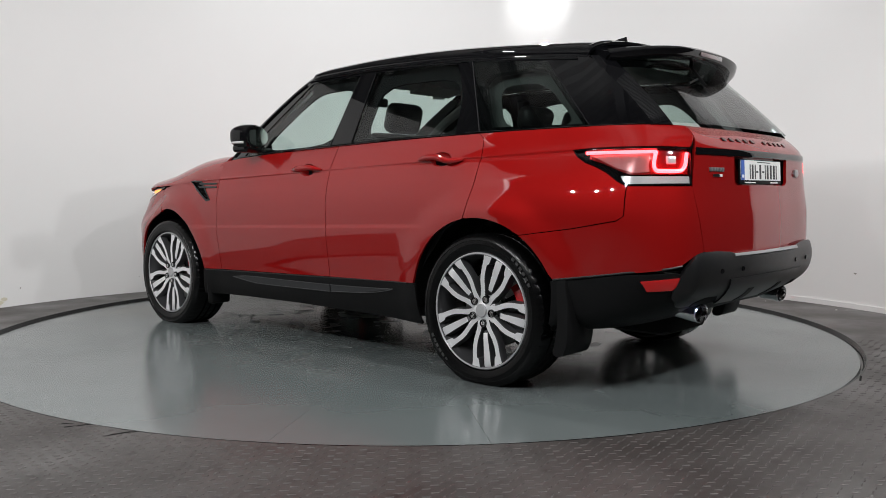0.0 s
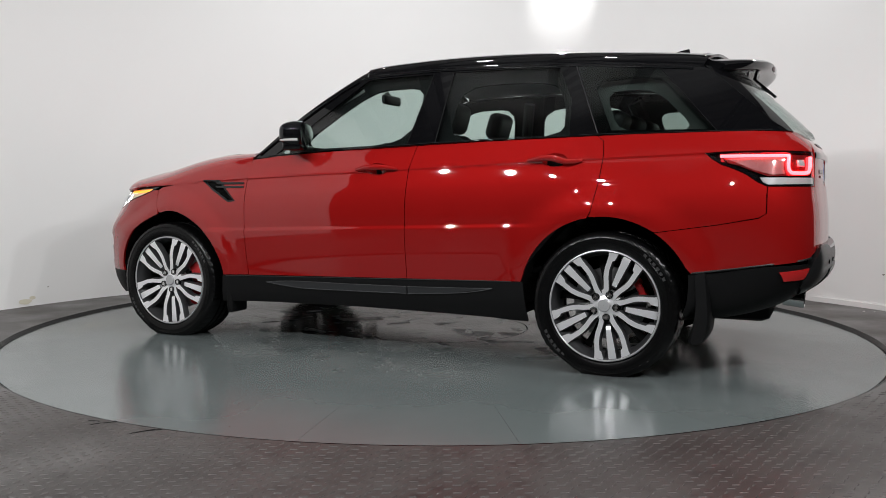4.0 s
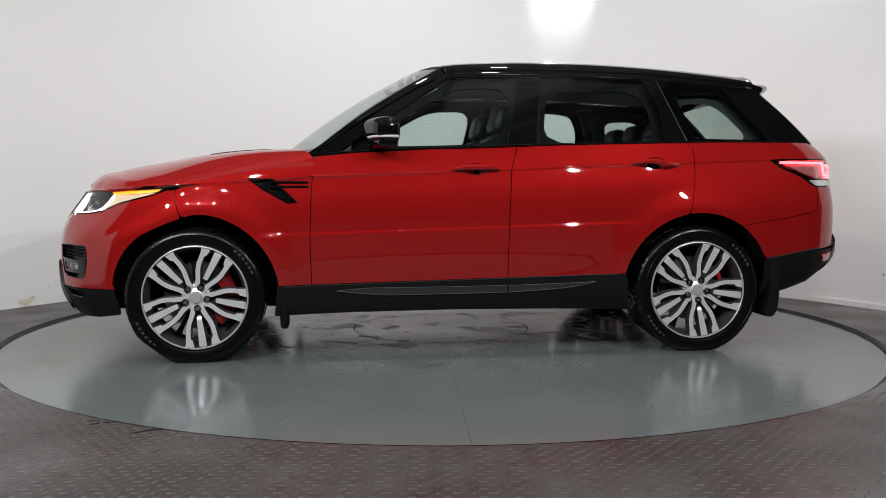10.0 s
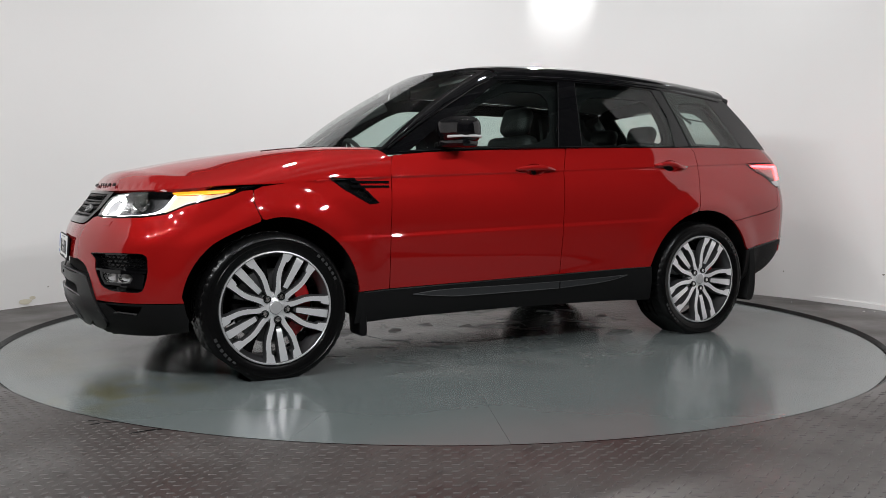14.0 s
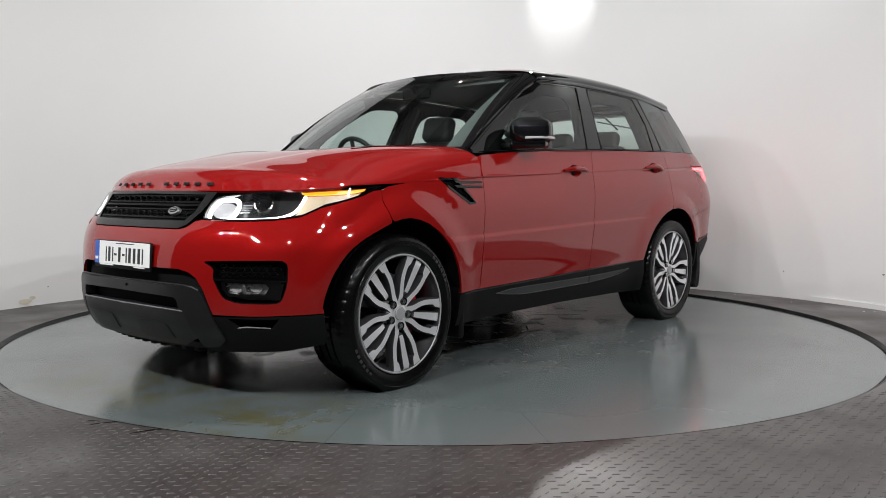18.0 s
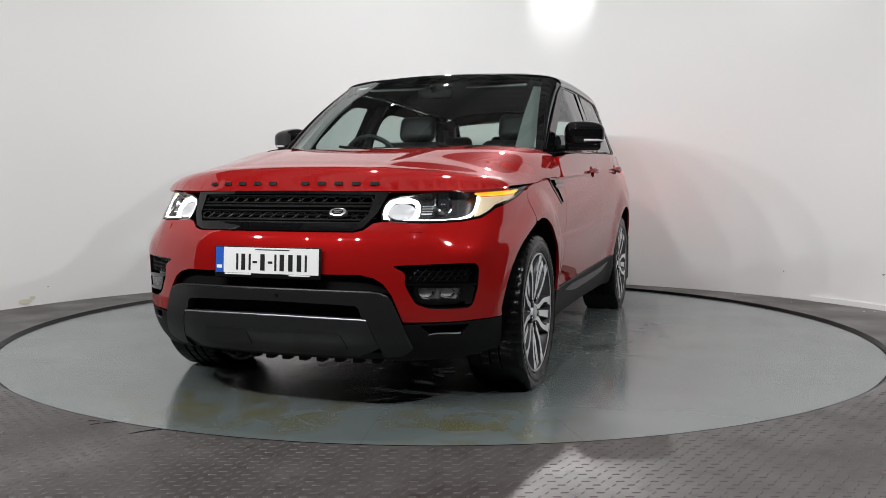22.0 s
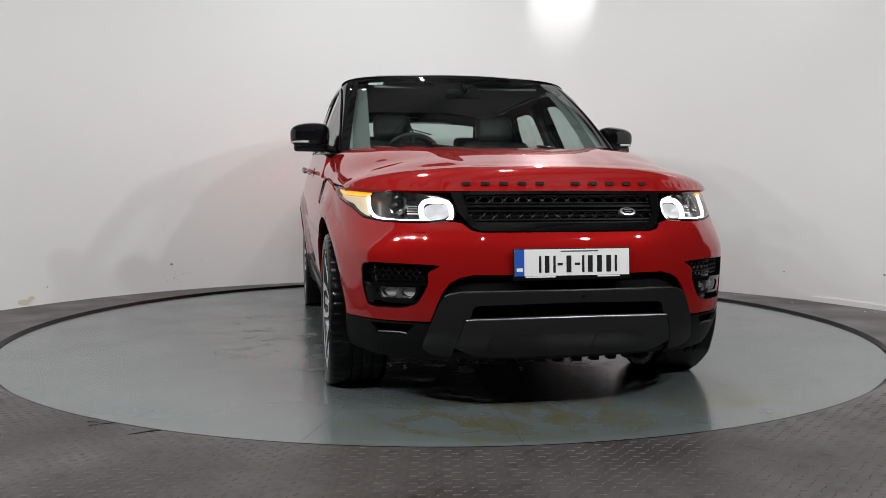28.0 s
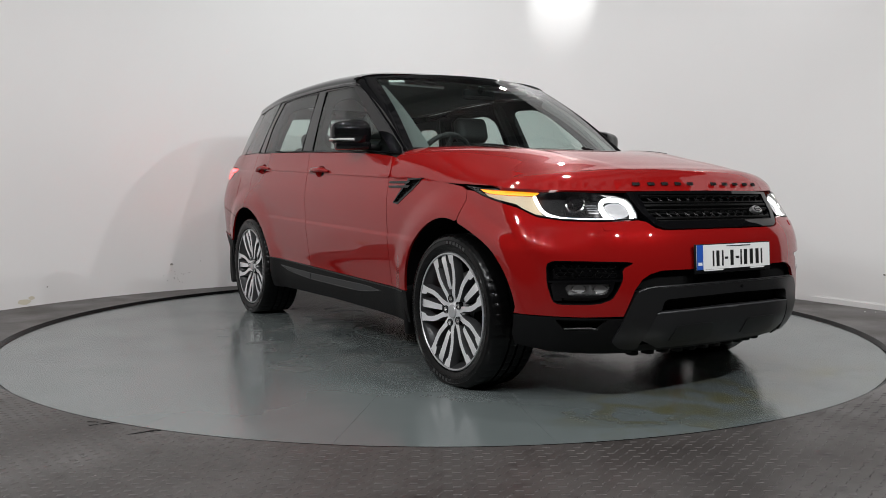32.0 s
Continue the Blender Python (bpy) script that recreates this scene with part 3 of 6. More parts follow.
def pillar(u, v):
    """The front pillar's face, from the windscreen's edge to the cabin side."""
    u, v = np.asarray(u, float), np.asarray(v, float)
    p0, p1 = screen(np.ones_like(u), v), upper(PILLAR_X(v), PILLAR_Z(v))
    return p0 + (p1 - p0) * u[..., None] + np.stack([0.7 + 0 * u, 0.6 + 0 * u, 0.4 + 0 * u], -1) * (0.010 * 4 * u * (1 - u))[..., None]


back_edge = curve([(1.70, -1.80), (1.62, -1.885), (1.58, -1.93), (1.42, -2.115), (1.30, -2.235), (1.25, -2.28), (1.2, -2.31)])
back_mid = curve([(1.70, -1.95), (1.62, -2.04), (1.566, -2.09), (1.419, -2.25), (1.30, -2.375), (1.25, -2.42), (1.2, -2.45)])


def backlight(b, z):
    """The rear screen: share of the half width, and height."""
    b, z = np.asarray(b, float), np.asarray(z, float)
    xe = back_edge(z)
    y = upper(xe, z)[..., 1] * b
    return np.stack([back_mid(z) + (xe - back_mid(z)) * np.abs(b) ** 5, y, z], -1)


def rounded_off(poly, k=2):
    """The polygon with its corners cut round."""
    for _ in range(k):
        poly = [tuple(p[i] * w + q[i] * (1 - w) for i in (0, 1)) for p, q in zip(poly, poly[1:] + poly[:1]) for w in (0.82, 0.18)]
    return poly


def arc_line(cx, cz, r, a0, a1, n=24):
    return [(cx + r * math.cos(radians(a0 + (a1 - a0) * k / n)), cz + r * math.sin(radians(a0 + (a1 - a0) * k / n))) for k in range(n + 1)]


def on_low(points):
    """Points given as x (side) and z, on the lower body's own coordinates."""
    return [(ax(x), z) for x, z in points]


def spot(a, z, lift=0.0, s=1, surf=low):
    """A point on a surface, pushed out along its normal; s = -1 for the right side."""
    e = 1e-3
    a1, z1 = np.array([a]), np.array([z])
    p = surf(a1, z1)[0]
    n = np.cross((surf(a1 + e, z1) - surf(a1 - e, z1))[0], (surf(a1, z1 + e) - surf(a1, z1 - e))[0])
    n /= np.linalg.norm(n)
    if n @ (p - np.array([p[0] * 0.5, 0, 0.75])) < 0:
        n = -n
    p = p + n * lift
    return Vector((p[0], p[1] * s, p[2])), Vector((n[0], n[1] * s, n[2]))


def along(points, lift=0.0, s=1, surf=low):
    return [spot(a, z, lift, s, surf)[0] for a, z in points]


def facing(p, n):
    """A frame at p whose z axis is n and whose y axis points up."""
    up = Vector((0, 0, 1))
    x = up.cross(n).normalized()
    y = n.cross(x)
    m = Matrix((x, y, n)).transposed().to_4x4()
    m.translation = p
    return m


def ribbon(path, width, height, m=None):
    """A flat bar of rectangular section along a path in the x-y plane, from z = 0 up to height."""
    bm = bmesh.new()
    path = [Vector((*p[:2], 0)) for p in path]
    rows = []
    for i, p in enumerate(path):
        d = (path[min(i + 1, len(path) - 1)] - path[max(i - 1, 0)]).normalized()
        q = Vector((-d.y, d.x, 0))
        w = width[i] if isinstance(width, (list, tuple)) else width
        hgt = height[i] if isinstance(height, (list, tuple)) else height
        rows.append([bm.verts.new(p - q * w / 2), bm.verts.new(p + q * w / 2), bm.verts.new(p + q * w / 2 + Vector((0, 0, hgt))), bm.verts.new(p - q * w / 2 + Vector((0, 0, hgt)))])
    for lo, hi in zip(rows, rows[1:]):
        for k in range(4):
            bm.faces.new((lo[k], lo[(k + 1) % 4], hi[(k + 1) % 4], hi[k]))
    bm.faces.new(rows[0][::-1]), bm.faces.new(rows[-1])
    bmesh.ops.recalc_face_normals(bm, faces=bm.faces)
    if m is not None:
        bmesh.ops.transform(bm, matrix=m, verts=bm.verts)
    return bm
# ---- body panels ----
G = 0.0022  # half a panel gap
sill = lambda x: 0.4445 - 0.0262 * x          # top of the dark sill
front_arch = arc_line(HUB_X, HUB_Z, ARCH_R, 5, 172, 40)
rear_arch = arc_line(-HUB_X, HUB_Z, ARCH_R, 14, 168, 40)
DOOR_F = [(0.790, 1.150), (0.808, 1.080), (0.820, 0.919), (0.828, 0.693), (0.822, 0.428)]
DOOR_B = [(-0.365, 1.212), (-0.327, 1.080), (-0.314, 0.887), (-0.309, 0.661), (-0.309, 0.455)]
DOOR_R = [(-1.404, 1.242), (-1.436, 1.215), (-1.442, 1.144), (-1.430, 1.015), (-1.398, 0.855), (-1.385, 0.825)]
shift = lambda line, d: [(x + d, z) for x, z in line]
front_door = shift(DOOR_F, -G) + shift(DOOR_B[::-1], G) + [(x, float(belt_z(x)) - 0.006) for x in (-0.2, 0.0, 0.2, 0.4, 0.6)]
CUPS = [[(ax(xm + 0.070 * math.cos(t)), zm + 0.037 * math.sin(t)) for t in np.linspace(0, 2 * math.pi, 20, endpoint=False)] for xm, zm in ((-0.1185, 1.081), (-1.188, 1.119))]
doors = patch("front_door", on_low(front_door), low, RED, car, (0.12, 0.004), holes=(CUPS[0],), both=True)
ra = [p for p in rear_arch if p[0] > -1.385]
rear_door = shift(DOOR_B, -G) + [(-0.7, sill(-0.7)), (ra[0][0] + 0.004, sill(ra[0][0]))] + [p for p in ra if p[1] > 0.48] + shift(DOOR_R[::-1], G)[1:] + [(x, float(belt_z(x)) - 0.006) for x in (-1.1, -0.8, -0.6)]
back_doors = patch("rear_door", on_low(rear_door), low, RED, car, (0.12, 0.004), holes=(CUPS[1],), both=True)
fa = [p for p in front_arch if p[1] > 0.418]
VENT = [(1.166, 1.022), (1.03, 1.026), (0.995, 0.99), (0.895, 0.893), (0.95, 0.886), (1.09, 0.965)]
wing = shift(DOOR_F, G) + [(1.01, 0.423)] + [p for p in fa[::-1] if p[0] < 1.580] + [(1.60, 0.82), (1.70, 0.915), (1.722, 0.962)] + [(x, float(shut_z(x)) - 0.007) for x in (1.66, 1.5, 1.3, 1.1, 0.95, 0.80)]
patch("front_wing", on_low(wing), low, RED, car, (0.05, 0.014), holes=(on_low(VENT),), both=True)
patch("bonnet_corner", on_low([(0.796, 1.035), (0.795, 1.148), (0.84, 1.142), (0.90, 1.10), (0.96, 1.03)]), low, RED, car, (0.05, 0.02), 0.004, -0.012, both=True)
nose = [(float(lead_x(np.float64(0.9 * math.sin(b * math.pi / 2)))) - 0.001, b) for b in np.linspace(0.94, -0.94, 61)]
patch("bonnet", [(0.797, -0.90), (0.808, -0.80), (0.835, -0.72), (0.885, -0.6), (0.96, -0.4), (1.005, -0.2), (1.02, 0.0), (1.005, 0.2), (0.96, 0.4), (0.885, 0.6), (0.835, 0.72), (0.808, 0.80), (0.797, 0.90), (0.794, 0.995),
                 (1.2, 0.995), (1.68, 0.995)] + nose + [(1.68, -0.995), (1.2, -0.995), (0.794, -0.995)], bonnet, RED, car, (0.03, 0.025))
HEAD_LOW = [(ay(0.478), 0.833), (ay(0.56), 0.828), (ay(0.66), 0.826), (ay(0.76), 0.830), (ay(0.83), 0.845), (ay(0.868), 0.885), (ax(1.86), 0.94), (ax(1.80), 0.962)]
HEAD_TOP = [(ax(1.72), 0.984), (ax(1.80), 0.980), (ax(1.88), 0.973), (ay(0.85), 0.964), (ay(0.77), 0.957), (ay(0.64), 0.951), (ay(0.53), 0.941), (ay(0.485), 0.925), (ay(0.468), 0.90), (ay(0.466), 0.86)]
FOG = [(ay(0.545), 0.648), (ay(0.60), 0.653), (ay(0.75), 0.656), (ay(0.84), 0.656), (ay(0.858), 0.638), (ay(0.86), 0.55), (ay(0.848), 0.475), (ay(0.83), 0.462), (ay(0.70), 0.466), (ay(0.645), 0.488), (ay(0.62), 0.53), (ay(0.598), 0.575), (ay(0.60), 0.62)]
INTAKE = [(0, 0.612), (ay(0.42), 0.612), (ay(0.478), 0.598), (ay(0.515), 0.575), (ay(0.55), 0.527), (ay(0.597), 0.414)]
front_bumper = INTAKE[:1] + [(0, 0.785), (ay(0.375), 0.785), (ay(0.415), 0.795), (ay(0.445), 0.822)] + [(a, z - 0.004) for a, z in HEAD_LOW] + on_low([(1.728, 0.962), (1.706, 0.915), (1.606, 0.818)] + [p for p in fa[::-1] if p[0] > 1.588]) + [(ax(1.91), 0.411), (ay(0.75), 0.410)] + INTAKE[:0:-1]
FOG = rounded_off(FOG, 1)
patch("front_bumper", front_bumper, low, RED, car, (0.04, 0.022), holes=(FOG,), both=True)
TAIL = on_low([(-1.950, 1.143), (-2.05, 1.148), (-2.2, 1.150)]) + [(ar(0.86), 1.149), (ar(0.735), 1.146), (ar(0.712), 1.06), (ar(0.705), 0.984)] + [(ax(-2.246), 0.982), (ax(-2.20), 1.005), (ax(-2.15), 1.04), (ax(-2.09), 1.068), (ax(-2.03), 1.088), (ax(-1.985), 1.115)]
rq = shift(DOOR_R, -G) + [p for p in rear_arch if -1.715 < p[0] < -1.39] + [(-1.72, 0.752), (-2.0, 0.792), (-2.20, 0.830), (-2.232, 0.85), (-2.246, 0.978), (-2.20, 1.001), (-2.15, 1.036), (-2.09, 1.064), (-2.03, 1.084), (-1.982, 1.112), (-1.944, 1.145), (-2.05, 1.152), (-2.2, 1.154)]
rq = on_low(rq) + [(ar(0.86), 1.153), (ar(0.738), 1.150), (ar(0.67), 1.20), (ar(0.635), 1.251)] + on_low([(x, float(belt_z(x))) for x in (-2.2, -2.0, -1.8, -1.6)])
patch("rear_quarter", rq, low, RED, car, (0.07, 0.0045), both=True)
rear_bumper = on_low([(-1.718, 0.748)] + [p for p in rear_arch if p[0] < -1.72 and p[1] > 0.555] + [(-1.90, 0.548), (-2.24, 0.598)]) + [(ar(0.80), 0.622), (ar(0.72), 0.665), (ar(0.636), 0.690), (ar(0.636), 0.70), (ar(0.700), 0.978), (ax(-2.251), 0.978), (ax(-2.237), 0.85), (ax(-2.20), 0.825), (ax(-2.0), 0.788)]
patch("rear_bumper", rear_bumper, low, RED, car, (0.05, 0.022), both=True)
RECESS = [(ar(0.335), 1.118), (A_END, 1.118), (A_END, 0.985), (ar(0.30), 0.985), (ar(0.335), 1.0)]
tailgates = patch("tailgate", [(ar(0.631), 0.690), (ar(0.5), 0.672), (A_END, 0.662), (A_END, 1.250), (ar(0.629), 1.250), (ar(0.664), 1.20), (ar(0.706), 1.146), (ar(0.70), 0.984), (ar(0.665), 0.84)], low, RED, car, (0.05, 0.022), holes=(RECESS,), both=True)
# dark lower edge, all round
sill_poly = [(1.012, 0.418), (1.03, 0.25), (0.6, 0.262), (0, 0.268), (-0.6, 0.262), (-1.04, 0.25), (-1.02, 0.468), (-0.3, 0.449), (0.5, 0.43)]
sills = patch("sill_cover", on_low(sill_poly), low, TRIM, car, (0.1, 0.022), both=True, label="black textured plastic sill cover")
BLADE = material("satin_grey_insert", (0.040, 0.041, 0.043), 0.30, 0.5)
blade = [(0.68, 0.388), (0.5, 0.402), (-0.305, 0.407), (-0.305, 0.369), (0.336, 0.362), (0.5, 0.368)]
blade2 = [(-0.315, 0.407), (-0.6, 0.414), (-0.835, 0.422), (-0.6, 0.386), (-0.315, 0.369)]
for i in (0, 1):
    for q in (blade, blade2):
        patch("sill_blade", on_low(q), low, BLADE, sills[i], (0.08, 0.02), 0.01, 0.006, mirror=bool(i), label="satin grey sill insert")
    # thin lighter tubes added for the highlight along the insert's edges
    for line in ([(0.68, 0.388), (0.5, 0.369), (0.336, 0.362), (-0.305, 0.368)], [(-0.315, 0.368), (-0.6, 0.385), (-0.74, 0.402), (-0.835, 0.422)], [(0.68, 0.389), (0.5, 0.403), (0.1, 0.405), (-0.305, 0.408)], [(-0.315, 0.408), (-0.6, 0.415), (-0.835, 0.423)]):
        part("blade_edge_highlight", tube(along(on_low(smooth_line(line, 6)), 0.0075, 1 if not i else -1), 0.0022, 6), ALLOYDARK, sills[i])
    part("sill_lip", tube(along(on_low([(x, 0.4415 - 0.0262 * x) for x in np.linspace(0.98, -0.96, 18)]), 0.002, 1 if not i else -1), 0.0035, 6), GREYTRIM, sills[i])
VSLOT = [(ay(0.66), 0.398), (ay(0.84), 0.394), (ay(0.81), 0.345), (ay(0.70), 0.352)]
lip = [(ay(0.50), 0.235), (ay(0.57), 0.40), (ay(0.75), 0.405), (ax(1.91), 0.406), (ax(1.915), 0.32), (ax(1.95), 0.265), (ay(0.83), 0.242), (ay(0.70), 0.236)]
valances = patch("front_valance", lip, low, TRIM, car, (0.05, 0.022), holes=(VSLOT,), both=True)
rv = on_low([(-1.885, 0.543), (-1.90, 0.34), (-2.05, 0.30)]) + [(ar(0.8), 0.32), (ar(0.4), 0.38), (A_END, 0.40), (A_END, 0.53), (ar(0.5), 0.53), (ar(0.79), 0.600), (ax(-2.24), 0.592)]
patch("rear_valance", rv, low, TRIM, car, (0.05, 0.022), both=True)
# cabin
front_edge = [(0.207 - 0.168 * (math.sin(b * math.pi / 2) * 1.02) ** 2, b) for b in np.linspace(-0.95, 0.95, 21)]
patch("roof_panel", front_edge + [(0.04, 1.0), (-0.5, 1.0), (-1.2, 1.0), (-1.9, 1.0), (-1.95, 0.5), (-1.97, 0.0), (-1.95, -0.5), (-1.9, -1.0), (-1.2, -1.0), (-0.5, -1.0), (0.04, -1.0)], roof, BLACK, car, (0.06, 0.03), label="gloss black roof panel")
patch("headlining", [(x - 0.03, b * 0.97) for x, b in front_edge] + [(-0.5, 0.97), (-1.2, 0.97), (-1.9, 0.97), (-1.9, -0.97), (-1.2, -0.97), (-0.5, -0.97)], roof, LINING, car, (0.1, 0.06), 0, -0.045)
patch("windscreen", [(-0.955, 0.06), (0.955, 0.06), (0.955, 0.95), (-0.955, 0.95)], screen, SCREEN, car, (0.1, 0.08), 0)
patch("windscreen_border", [(-1, 0), (1, 0), (1, 1), (-1, 1)], screen, BLACK, car, (0.1, 0.08), 0.004, 0.0, holes=([(-0.955, 0.06), (0.955, 0.06), (0.955, 0.95), (-0.955, 0.95)],), label="black printed border of the windscreen")
for i, s in enumerate((1, -1)):
    patch("windscreen_pillar_lining", [(s * 0.82, 0.03), (s * 0.99, 0.03), (s * 0.985, 0.94), (s * 0.89, 0.94), (s * 0.855, 0.5)], screen, PILLAR_CLOTH, car, (0.05, 0.06), 0, -0.045, label="pale grey pillar lining behind the windscreen")
glass_f = [(0.66, 1.185), (0.03, 1.616), (-0.05, 1.624), (-0.402, 1.630), (-0.30, 1.218)]
glass_r = [(-0.483, 1.225), (-0.535, 1.633), (-0.9, 1.632), (-1.162, 1.620), (-1.249, 1.441), (-1.255, 1.244)]
glass_q = [(-1.47, 1.270), (-1.37, 1.50), (-1.40, 1.545), (-1.60, 1.560), (-1.70, 1.545), (-1.95, 1.268)]
quarter = [(-1.412, 1.252), (-1.262, 1.622), (-1.69, 1.588), (-1.985, 1.256)]
for i, s in enumerate((1, -1)):
    m = s < 0
    patch("door_glass", glass_f, upper, GLASS, doors[i], (0.1, 0.05), 0, -0.005, mirror=m)
    patch("door_glass", glass_r, upper, GLASS, back_doors[i], (0.1, 0.05), 0, -0.005, mirror=m)
    patch("quarter_glass", quarter, upper, PRIVACY, car, (0.1, 0.05), 0.004, 0.001, holes=(), mirror=m, label="dark tinted fixed quarter window")
frame_poly = [(0.86, 1.160)] + [(x, float(belt_z(x))) for x in (0.6, 0.2, -0.3, -0.8, -1.4, -2.0, -2.28)] + [(float(back_edge(z)), z) for z in (1.30, 1.42, 1.58)] + [(x, float(rail_z(x)) + 0.001) for x in (-1.9, -1.68, -1.16, -0.5, -0.15, 0.03)] + [(0.115, 1.617), (0.386, 1.47), (0.59, 1.34)]
sides = patch("cabin_side", frame_poly, upper, BLACK, car, (0.08, 0.04), 0.03, -0.001, holes=(glass_f, glass_r, glass_q), both=True, label="gloss black window pillars and roof rail")
for i, s in enumerate((1, -1)):
    for line, w in (([(-0.405, 1.63), (-0.302, 1.218)], 0.003), ([(-0.531, 1.633), (-0.48, 1.225)], 0.004), ([(-1.25, 1.628), (-1.402, 1.256)], 0.005), ([(-1.695, 1.588), (-1.985, 1.258)], 0.003),
                    ([(x, float(belt_z(x)) + 0.006) for x in (0.72, 0.2, -0.3, -0.8, -1.4, -2.0, -2.24)], 0.004)):
        part("window_seal", tube(along(line, 0.002, s, upper), w * 0.6, 6), TRIM if w != 0.005 else GREYTRIM, sides[i])
    part("roof_rail_trim", tube(along([(x, float(rail_z(x)) - 0.012) for x in (0.06, -0.1, -0.4, -0.8, -1.2, -1.6, -1.85)], 0.003, s, upper), 0.005, 6), BLACK, sides[i])
    part("pillar_trim", tube(along([(0.79, 1.185), (0.60, 1.318), (0.40, 1.446), (0.20, 1.566), (0.10, 1.612)], 0.004, s, upper), 0.008, 8), BLACK, sides[i])
patch("front_pillar", [(-0.02, 0.0), (1.02, 0.0), (1.02, 1.0), (-0.02, 1.0)], pillar, BLACK, car, (0.25, 0.05), 0.004, 0.001, both=True)
TRIMLINE = material("charcoal_window_surround", (0.006, 0.006, 0.0065), 0.8, 0, 0, 0.1, 500, spec=0.1)
LINER = material("pale_grey_pillar_lining", (0.06, 0.062, 0.06), 0.85, 0, 0, 0.1, 500)
patch("quarter_lining", [(-1.42, 1.255), (-1.28, 1.60), (-1.72, 1.58), (-2.05, 1.258)], upper, LINER, car, (0.1, 0.06), 0, -0.075, holes=(rounded_off([(-1.50, 1.285), (-1.41, 1.515), (-1.67, 1.52), (-1.90, 1.285)]),), both=True)
patch("window_surround", frame_poly[1:5] + [(-1.39, 1.262), (-1.25, 1.622)] + frame_poly[-7:], upper, TRIMLINE, car, (0.12, 0.06), 0.012, -0.052, holes=(rounded_off([(0.56, 1.225), (0.02, 1.575), (-0.352, 1.585), (-0.29, 1.245)]), rounded_off([(-0.53, 1.245), (-0.575, 1.575), (-1.13, 1.575), (-1.205, 1.44), (-1.212, 1.265)])), both=True)
patch("rear_screen", [(-0.90, 1.262), (0.90, 1.262), (0.88, 1.60), (-0.88, 1.60)], backlight, GLASS, car, (0.08, 0.05), 0)
for s in (1, -1):
    patch("rear_pillar", [(s * 0.902, 1.253), (s * 1.0, 1.253), (s * 1.0, 1.60), (s * 0.882, 1.60)], backlight, BLACK, car, (0.05, 0.05), 0.02)
# dark shell behind the gaps
shell = on_low([(0.9, 0.30), (1.0, 0.42)] + [p for p in arc_line(HUB_X, HUB_Z, 0.48, 170, 8, 20)] + [(1.97, 0.50), (1.9, 0.80), (1.60, 0.95), (1.2, 1.0), (0.80, 1.03), (0.78, 1.14), (0, 1.18), (-0.8, 1.21), (-1.6, 1.225), (-1.93, 1.225), (-1.93, 1.0), (-2.1, 0.80), (-2.0, 0.56)] + [p for p in arc_line(-HUB_X, HUB_Z, 0.48, 160, 8, 20)] + [(-0.9, 0.30)])
patch("inner_shell", shell, low, DARK, car, (0.12, 0.06), 0, -0.02, both=True)
patch("tail_shell", [(ax(-2.05), 0.60), (A_END, 0.60), (A_END, 1.0), (ar(0.4), 1.0), (ar(0.4), 1.14), (A_END, 1.14), (A_END, 1.22), (ar(0.7), 1.22), (ax(-2.05), 1.22)], low, DARK, car, (0.08, 0.05), 0, -0.06, both=True)
patch("nose_shell", [(0, 0.22), (0, 0.95), (ay(0.6), 0.94), (ay(0.8), 0.94), (ay(0.85), 0.40), (ay(0.6), 0.22)], low, DARK, car, (0.08, 0.05), 0, -0.10, both=True)
# ---- wheels ----
SATINGREY = material("satin_mid_grey_alloy", (0.42, 0.42, 0.425), 0.36, 0.40)
ARM_R = [0.034, 0.045, 0.06, 0.075, 0.09, 0.105, 0.12, 0.135, 0.15, 0.168, 0.186, 0.204, 0.222, 0.236, 0.240, 0.250, 0.262, 0.274, 0.285]
ARM_MID = curve([(0.02, 0.010), (0.034, 0.0135), (0.06, 0.020), (0.09, 0.0285), (0.12, 0.0415), (0.15, 0.0555), (0.186, 0.0670), (0.222, 0.0720), (0.25, 0.0735), (0.285, 0.0725), (0.30, 0.0725)])
ARM_IN = lambda r: float(np.interp(r, [0.034, 0.06, 0.12, 0.18, 0.236, 0.240, 0.25, 0.285], [0.012, 0.0115, 0.0110, 0.0115, 0.0125, 0.0205, 0.0235, 0.0255]))
ARM_OUT = lambda r: float(np.interp(r, [0.034, 0.06, 0.12, 0.18, 0.236, 0.26, 0.285], [0.016, 0.0150, 0.0125, 0.0120, 0.0130, 0.0165, 0.0240]))


def arm(rows, deep=0.045):
    """A cast arm between two edges, with a flat machined face, a small chamfer and sides that widen towards the back. rows: one edge, the other, height."""
    bm = bmesh.new()
    made = []
    for a, b, z in rows:
        a, b = Vector((*a, z)), Vector((*b, z))
        d = (b - a).normalized()
        ring = [a - d * 0.006 - Vector((0, 0, deep)), a - d * 0.0012 - Vector((0, 0, 0.003)), a, b, b + d * 0.0012 - Vector((0, 0, 0.003)), b + d * 0.006 - Vector((0, 0, deep))]
        made.append([bm.verts.new(p) for p in ring])
    for lo, hi in zip(made, made[1:]):
        for k in range(6):
            bm.faces.new((lo[k], lo[(k + 1) % 6], hi[(k + 1) % 6], hi[k]))
    bm.faces.new(made[0][::-1]), bm.faces.new(made[-1])
    bmesh.ops.recalc_face_normals(bm, faces=bm.faces)
    return bm


